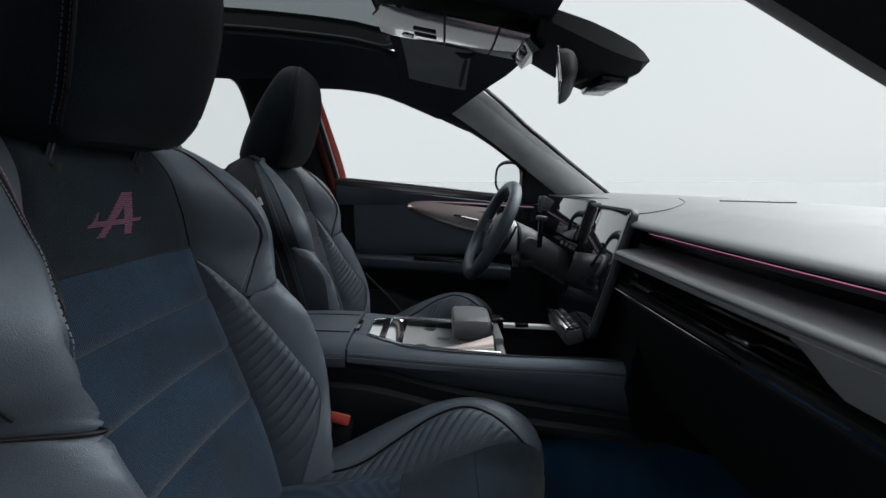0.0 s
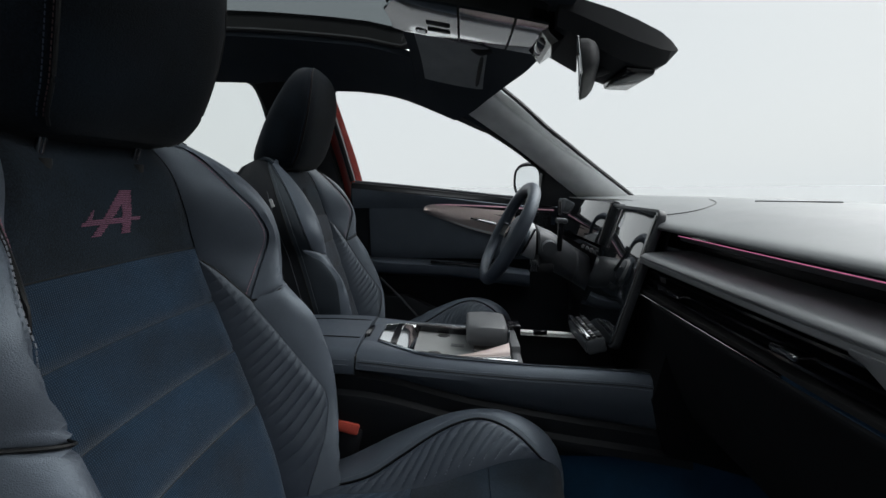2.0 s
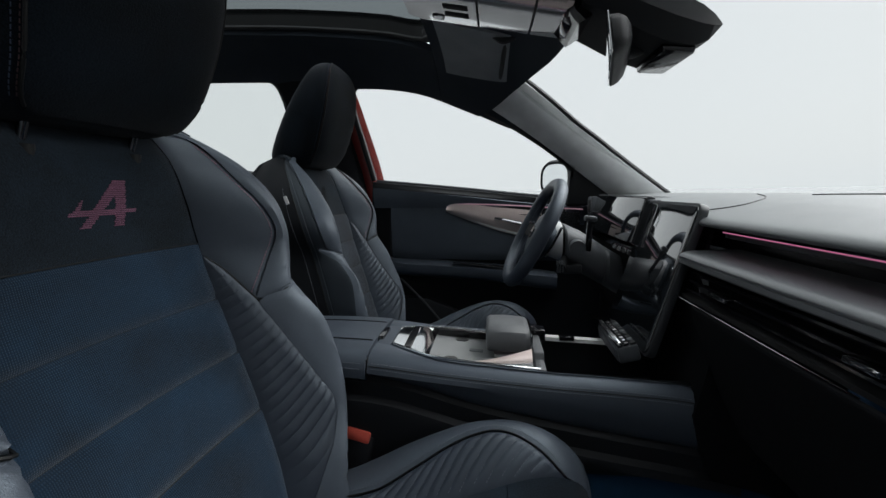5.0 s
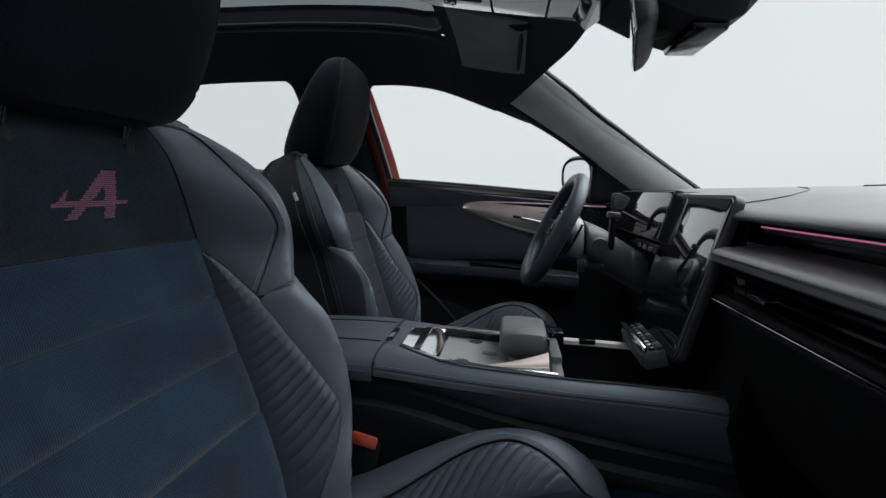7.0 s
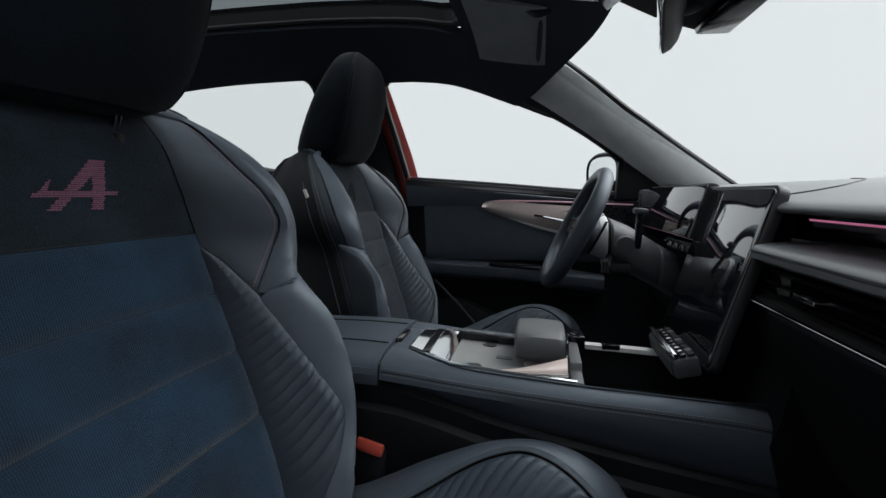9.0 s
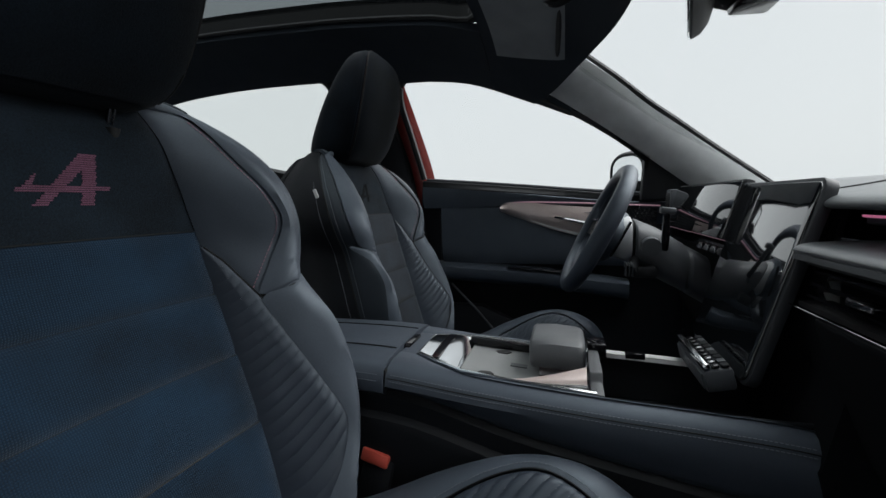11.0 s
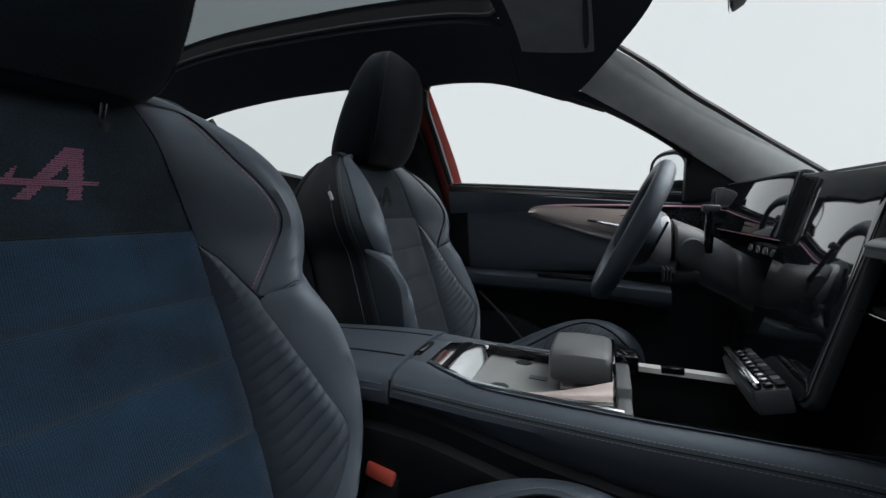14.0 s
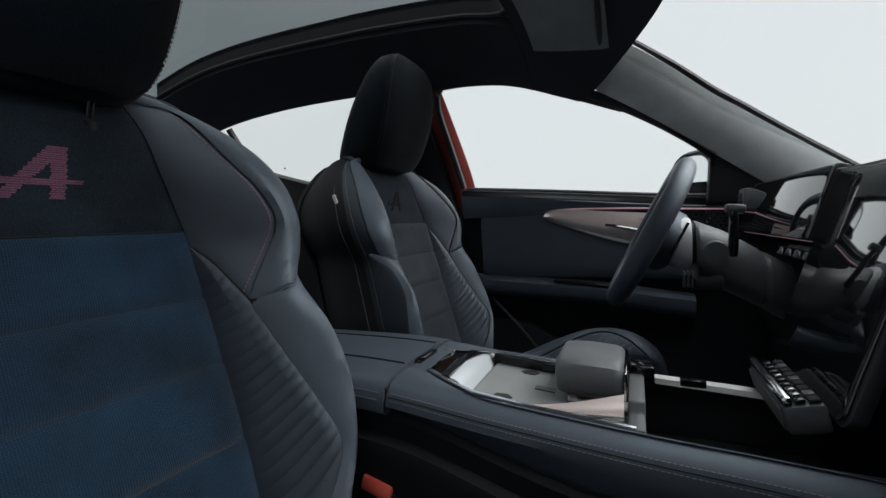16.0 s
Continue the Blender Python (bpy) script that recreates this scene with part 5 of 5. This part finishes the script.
wheel_thing = thing("steering_wheel", (0.138, 0.367, 0.94), "black leather steering wheel with a flat lower rim", "steering wheel")
ring = []
for k in range(64):
    a = 2 * math.pi * k / 64
    u, v = 0.137 * math.copysign(abs(math.cos(a)) ** 0.72, math.cos(a)), 0.172 * math.copysign(abs(math.sin(a)) ** 0.85, math.sin(a))
    ring.append(wheel((u, v, 0)))
part("rim", tube(ring, 0.0165, 12, closed=True, flat=1.1), LEATHER_SOFT, wheel_thing, "black leather rim")
part("hub", loft([[wheel((0.06 * c * sc, 0.072 * s_ * sc, h)) for c, s_ in ((math.cos(t), math.sin(t)) for t in steps(0, 2 * math.pi * 23 / 24, 23))] for sc, h in ((0.8, -0.055), (1.0, -0.045), (1.05, -0.02), (0.95, -0.006), (0.6, 0.0))]), LEATHER_SOFT, wheel_thing, "black padded hub")
for v in (1, -1):
    sp = part("spoke", loft([[wheel((0.022 - 0.01 * t, v * (0.06 + 0.108 * t), -0.030 + 0.026 * t)), wheel((-0.022, v * (0.06 + 0.108 * t), -0.030 + 0.026 * t)), wheel((-0.022, v * (0.06 + 0.108 * t), -0.014 + 0.016 * t)), wheel((0.022 - 0.01 * t, v * (0.06 + 0.108 * t), -0.014 + 0.016 * t))] for t in steps(0, 1, 4)]), PLASTIC, wheel_thing, "black spoke")
    part("spoke_trim", tube([wheel((0.024 - 0.01 * t, v * (0.07 + 0.09 * t), -0.012 + 0.016 * t)) for t in steps(0, 1, 5)], 0.0035, 6), CHROME, sp, "chrome spoke edge")
    part("paddle", loft([[wheel((a, v * b_, -0.045)), wheel((a, v * (b_ + 0.012), -0.045)), wheel((a, v * (b_ + 0.012), -0.041)), wheel((a, v * b_, -0.041))] for a, b_ in ((-0.035, 0.09), (0.0, 0.102), (0.045, 0.098))]), GLOSS, wheel_thing, "gloss black shift paddle")
part("lower_spoke", loft([[wheel((-0.05 - 0.085 * t, y, -0.03 + 0.028 * t)) for y in (-0.02, 0.02)] + [wheel((-0.05 - 0.085 * t, y, -0.015 + 0.016 * t)) for y in (0.02, -0.02)] for t in steps(0, 1, 4)]), PLASTIC, wheel_thing, "black lower spoke")
part("emblem", tube([wheel((0, 0, 0.0)), wheel((0, 0, 0.004))], 0.018, 20), CHROME_DARK, wheel_thing, "small chrome badge")
part("stitching", stitches([p + (wheel((0, 0, 0)) - p).normalized() * 0.0168 for p in ring + ring[:1]]), THREAD, wheel_thing)
column = thing("steering_column", (0.25, 0.367, 0.80), "dark plastic steering column with control stalks", "steering column")
def shroud(table):
    return loft([[Vector((x, 0.367 + hw * math.copysign(abs(math.cos(a)) ** 0.7, math.cos(a)), zc + hh * math.copysign(abs(math.sin(a)) ** 0.7, math.sin(a)))) for a in steps(0, 2 * math.pi * 27 / 28, 27)] for x, hw, zc, hh in table])


part("upper_shroud", shroud(((0.166, 0.046, 0.930, 0.040), (0.172, 0.060, 0.928, 0.049), (0.200, 0.066, 0.920, 0.052), (0.207, 0.064, 0.918, 0.050))), SHROUD, column, "pale grey upper shroud")
part("slit", shroud(((0.204, 0.058, 0.917, 0.045), (0.222, 0.058, 0.912, 0.045))), PIPING, column, "dark slit")
part("lower_shroud", shroud(((0.214, 0.066, 0.910, 0.052), (0.218, 0.070, 0.908, 0.054), (0.260, 0.072, 0.888, 0.055), (0.310, 0.068, 0.858, 0.052), (0.314, 0.064, 0.856, 0.048), (0.318, 0.064, 0.854, 0.048), (0.322, 0.068, 0.850, 0.052), (0.375, 0.064, 0.818, 0.052))), SHROUD_DARK, column, "dark grey lower shroud")
lev = part("gear_lever", tube(spl([(0.262, 0.278, 0.905), (0.262, 0.270, 0.930), (0.262, 0.268, 0.965), (0.262, 0.268, 0.978)], 5), lambda t: 0.011 - 0.002 * t, 10, flat=0.7), GLOSS, column, "gloss black gear lever")
part("lever_cap", box(0.250, 0.278, 0.258, 0.280, 0.975, 0.988, 0.004, turn=Matrix.Rotation(radians(6), 4, "Y")), PLASTIC_GREY, lev, "grey lever cap")
part("lever_boot", tube([(0.240, 0.300, 0.910), (0.238, 0.272, 0.908)], 0.019, 14), PLASTIC_GREY, column, "round lever boot")
part("wiper_stalk", tube(spl([(0.215, 0.310, 0.880), (0.205, 0.285, 0.868), (0.196, 0.262, 0.860)], 4), lambda t: 0.009 + 0.004 * t, 10), PLASTIC, column, "black wiper stalk")
for dx in (-0.006, 0.0, 0.006):
    part("stalk_ring", box(0.194 + dx, 0.197 + dx, 0.256, 0.282, 0.850, 0.878, 0.001, 1), PLASTIC_GREY, column)
part("audio_pod", box(0.205, 0.250, 0.272, 0.300, 0.845, 0.868, 0.005), PLASTIC, column, "black audio pod")
# pedals and footrest
fixed("kick_trim", prism([(0.18, FLOOR), (0.18, 0.60), (0.30, 0.66), (0.44, 0.58), (0.60, 0.50), (0.60, FLOOR)], "y", 0.12, 0.135, 0.01), PLASTIC, "black trim beside the driver's footwell", "trim")

# ---- overhead console, mirror, visors ----
over = thing("overhead_console", (0.0, 0.0, 1.42), "glossy overhead console with reading lamps and switches", "overhead console")
def oc(u, v, d=0.0):
    """A place on the console's lower face: u from back to front, v across."""
    return Vector((-0.125 + 0.275 * u, v, 1.390 - 0.052 * u + d - 0.010 * (v / 0.075) ** 2 * -1))
outline = [(0.0, -0.040), (0.03, -0.062), (0.10, -0.086), (0.5, -0.090), (0.95, -0.088), (1.0, -0.080), (1.0, 0.080), (0.95, 0.088), (0.5, 0.090), (0.10, 0.086), (0.03, 0.062), (0.0, 0.040)]
cen = (0.5, 0.0)
def oring(k, d):
    return [oc(cen[0] + (u - cen[0]) * k, v * k, d) for u, v in outline]
part("shell", loft([oring(1.30, 0.085), oring(1.16, 0.045), oring(1.05, 0.016), oring(1.02, 0.006), oring(1.00, 0.010)]), PLASTIC, over, "black shell")
for u0, u1, nm in ((0.0, 0.46, "lamp_panel"), (0.475, 0.80, "glasses_lid"), (0.815, 1.0, "front_panel")):
    us = steps(u0, u1, 6)
    rows = []
    for u in us:
        hw = tab(((0.0, 0.050), (0.03, 0.070), (0.10, 0.084), (0.5, 0.089), (1.0, 0.086)), u)
        rows.append([oc(u, hw * t, -0.006 + 0.0035 * t - 0.002 * (1 - t * t)) - Vector((0, 0, 0.012 * t * t)) for t in steps(-1, 1, 10)])
    part(nm, sheet(rows, 0.004), MIRROR_CHROME, over, "mirror-glossy grey panel")
for v in (-0.052, 0.052):
    c = oc(0.20, v, -0.0125)
    part("reading_lamp", tube([c, c - Vector((0, 0, 0.004))], 0.0085, 18), MIRROR, over, "round reading lamp")
    part("lamp_ring", tube([c + Vector((0.0105 * math.cos(a), 0.0105 * math.sin(a), -0.002 - 0.2 * 0.0105 * math.cos(a))) for a in steps(0, 2 * math.pi * 23 / 24, 23)], 0.0016, 6, closed=True), GLOSS, over, "black lamp ring")
for v in (-0.006, 0.030):
    c = oc(0.33, v, -0.0105)
    part("switch", box(c.x - 0.022, c.x + 0.022, c.y - 0.008, c.y + 0.008, c.z - 0.004, c.z + 0.004, 0.002, turn=Matrix.Rotation(radians(10.7), 4, "Y")), PLASTIC, over, "black rocker switch")
part("nose", loft([[(0.128, -0.060, 1.345), (0.128, 0.060, 1.345), (0.128, 0.060, 1.378), (0.128, -0.060, 1.378)], [(0.160, -0.055, 1.305), (0.160, 0.055, 1.305), (0.168, 0.055, 1.372), (0.168, -0.055, 1.372)], [(0.182, -0.05, 1.318), (0.182, 0.05, 1.318), (0.190, 0.05, 1.365), (0.190, -0.05, 1.365)]]), GLOSS, over, "gloss black nose")
part("nose_lens", box(0.145, 0.163, -0.032, 0.032, 1.312, 1.338, 0.004, turn=Matrix.Rotation(radians(38), 4, "Y")), CHROME_DARK, over, "smoked sensor window")
cam_box = thing("camera_housing", (0.28, 0, 1.33), "black plastic camera housing behind the mirror", "sensor housing")
part("cover", loft([[(x, -hw, zt), (x, -hw, 0.5 * (zt + zb)), (x, -hw * 0.82, zb), (x, hw * 0.82, zb), (x, hw, 0.5 * (zt + zb)), (x, hw, zt)] for x, hw, zt, zb in ((0.165, 0.085, 1.376, 1.330), (0.20, 0.090, 1.362, 1.312), (0.25, 0.090, 1.346, 1.284), (0.29, 0.086, 1.331, 1.268), (0.33, 0.080, 1.314, 1.262), (0.350, 0.074, 1.302, 1.270), (0.364, 0.068, 1.290, 1.285))]), PLASTIC, cam_box, "black wedge cover", 0.35)
part("lower_box", box(0.285, 0.335, -0.060, 0.060, 1.254, 1.272, 0.006, turn=Matrix.Rotation(radians(4), 4, "Y")), GLOSS, cam_box, "gloss black sensor box")
for i in range(8):
    part("louvre", box(0.176 + 0.011 * i, 0.181 + 0.011 * i, -0.060, 0.060, 1.3235 - 0.0044 * i, 1.3295 - 0.0044 * i, 0.001, 1), RUBBER, cam_box)
mir = thing("rear_view_mirror", (0.225, 0.0, 1.26), "frameless rear view mirror on a short arm", "mirror")
mt = Matrix.Rotation(radians(-14), 4, "Z") @ Matrix.Rotation(radians(-8), 4, "Y")
case = mesh()
mc = Vector((0.233, 0.0, 1.274))
loft([[mc + mt.to_3x3() @ Vector((d, hw * math.copysign(abs(math.cos(a)) ** 0.35, math.cos(a)), hh * math.copysign(abs(math.sin(a)) ** 0.45, math.sin(a)) + dz)) for a in steps(0, 2 * math.pi * 31 / 32, 31)] for d, hw, hh, dz in ((-0.010, 0.117, 0.030, 0), (-0.008, 0.119, 0.032, 0), (0.004, 0.117, 0.029, 0.001), (0.014, 0.106, 0.022, 0.003), (0.021, 0.080, 0.012, 0.006))], bm=case)
part("case", case, PLASTIC, mir, "black mirror case")
part("glass", box(0.2185, 0.2235, -0.115, 0.115, 1.246, 1.302, 0.002, turn=mt), MIRROR, mir, "dark mirror glass")
part("arm", tube([(0.240, 0.0, 1.274), (0.262, 0.0, 1.278), (0.285, 0.0, 1.288)], 0.012, 10), PLASTIC, mir, "short black arm")
for side in (1, -1):
    vis = thing("sun_visor", (0.0, side * 0.36, 1.40), "folded dark cloth sun visor", "sun visor", "sun visors")
    rows = []
    for t in steps(0, 1, 10):
        x = -0.100 + 0.170 * t
        rows.append([(x, side * y, roof_z(x, y) - 0.010 - 0.006 * math.sin(math.pi * min(1, 0.1 + 0.9 * t)) ** 0.5) for y in steps(0.205, 0.505 - 0.03 * t, 10)])
    part("flap", sheet(rows, 0.012), VISOR, vis, "dark grey cloth flap")
    part("clip", tube(spl([(0.030, side * 0.232, roof_z(0.03, 0.23) - 0.018), (0.052, side * 0.222, roof_z(0.05, 0.22) - 0.030), (0.078, side * 0.216, roof_z(0.07, 0.21) - 0.020)], 4), 0.008, 8), PLASTIC, vis, "black visor clip")
    part("hinge_rod", tube([(0.060, side * 0.22, roof_z(0.06, 0.22) - 0.014), (0.050, side * 0.50, roof_z(0.05, 0.50) - 0.012)], 0.006, 8), PLASTIC, vis, "black hinge rod")

# ---- door mirror outside ----
wing = thing("door_mirror", (0.27, 0.93, 1.05), "black door mirror reflecting pale fog", "door mirror")
def wing_ring(depth, hw, hh):
    """A rounded outline of the mirror, turned in towards the driver."""
    out = []
    for a in steps(0, 2 * math.pi * 31 / 32, 31):
        v, h = hw * math.copysign(abs(math.cos(a)) ** 0.7, math.cos(a)), hh * math.copysign(abs(math.sin(a)) ** 0.7, math.sin(a))
        p = Matrix.Rotation(radians(34), 4, "Z") @ Vector((depth, v, 0))
        out.append(Vector((0.281 + p.x, 0.945 + p.y, 1.092 + h)))
    return out
part("housing", loft([wing_ring(0.000, 0.078, 0.056), wing_ring(-0.006, 0.086, 0.068), wing_ring(0.006, 0.094, 0.076), wing_ring(0.035, 0.092, 0.073), wing_ring(0.062, 0.070, 0.055), wing_ring(0.072, 0.035, 0.025)]), PLASTIC, wing, "black housing")
part("glass", loft([wing_ring(-0.0075, 0.070, 0.058), wing_ring(-0.002, 0.070, 0.058)]), MIRROR, wing, "mirror glass")
part("foot", loft([[(x, y, z + 0.010 * c) for x, z, c in ((0.26, 1.030, -1), (0.32, 1.030, -1), (0.335, 1.040, 0), (0.32, 1.050, 1), (0.26, 1.050, 1), (0.245, 1.040, 0))] for y in (0.77, 0.82, 0.88)]), GLOSS, wing, "gloss black foot")


# ---- bushes far off in the fog ----
def bush(loc, size, seed):
    rnd = random.Random(seed)
    ob = thing("bush", loc, "bare grey-green bush far off in the fog", "bush", "far bushes")
    bm, tw = mesh(), mesh()
    for k in range(9):
        a, h = rnd.uniform(0, 6.28), size * rnd.uniform(0.5, 1.0)
        tip = Vector(loc) + Vector((math.cos(a) * size * 0.5, math.sin(a) * size * 0.5, h))
        tw = tube([Vector(loc), (Vector(loc) + tip) / 2 + Vector((0, 0, h * 0.12)), tip], lambda t: 0.05 * size * (1 - t) * 0.5 + 0.004, 5, bm=tw)
        for j in range(150):
            c = tip + Vector((rnd.gauss(0, 0.2), rnd.gauss(0, 0.2), rnd.gauss(-0.1, 0.22))) * size
            d = [Vector((rnd.gauss(0, 1), rnd.gauss(0, 1), rnd.gauss(0, 1))).normalized() * size * 0.032 for _ in range(3)]
            bm.faces.new([bm.verts.new(c + v) for v in d])
    part("branch", tw, BARK, ob)
    part("foliage", bm, LEAF, ob, "sparse grey-green leaves")


bush((-20.1, 17.4, 0.0), 3.4, 4)
bush((-18.6, 17.6, 0.0), 2.9, 5)
bush((-22.0, 18.0, 0.0), 2.6, 6)
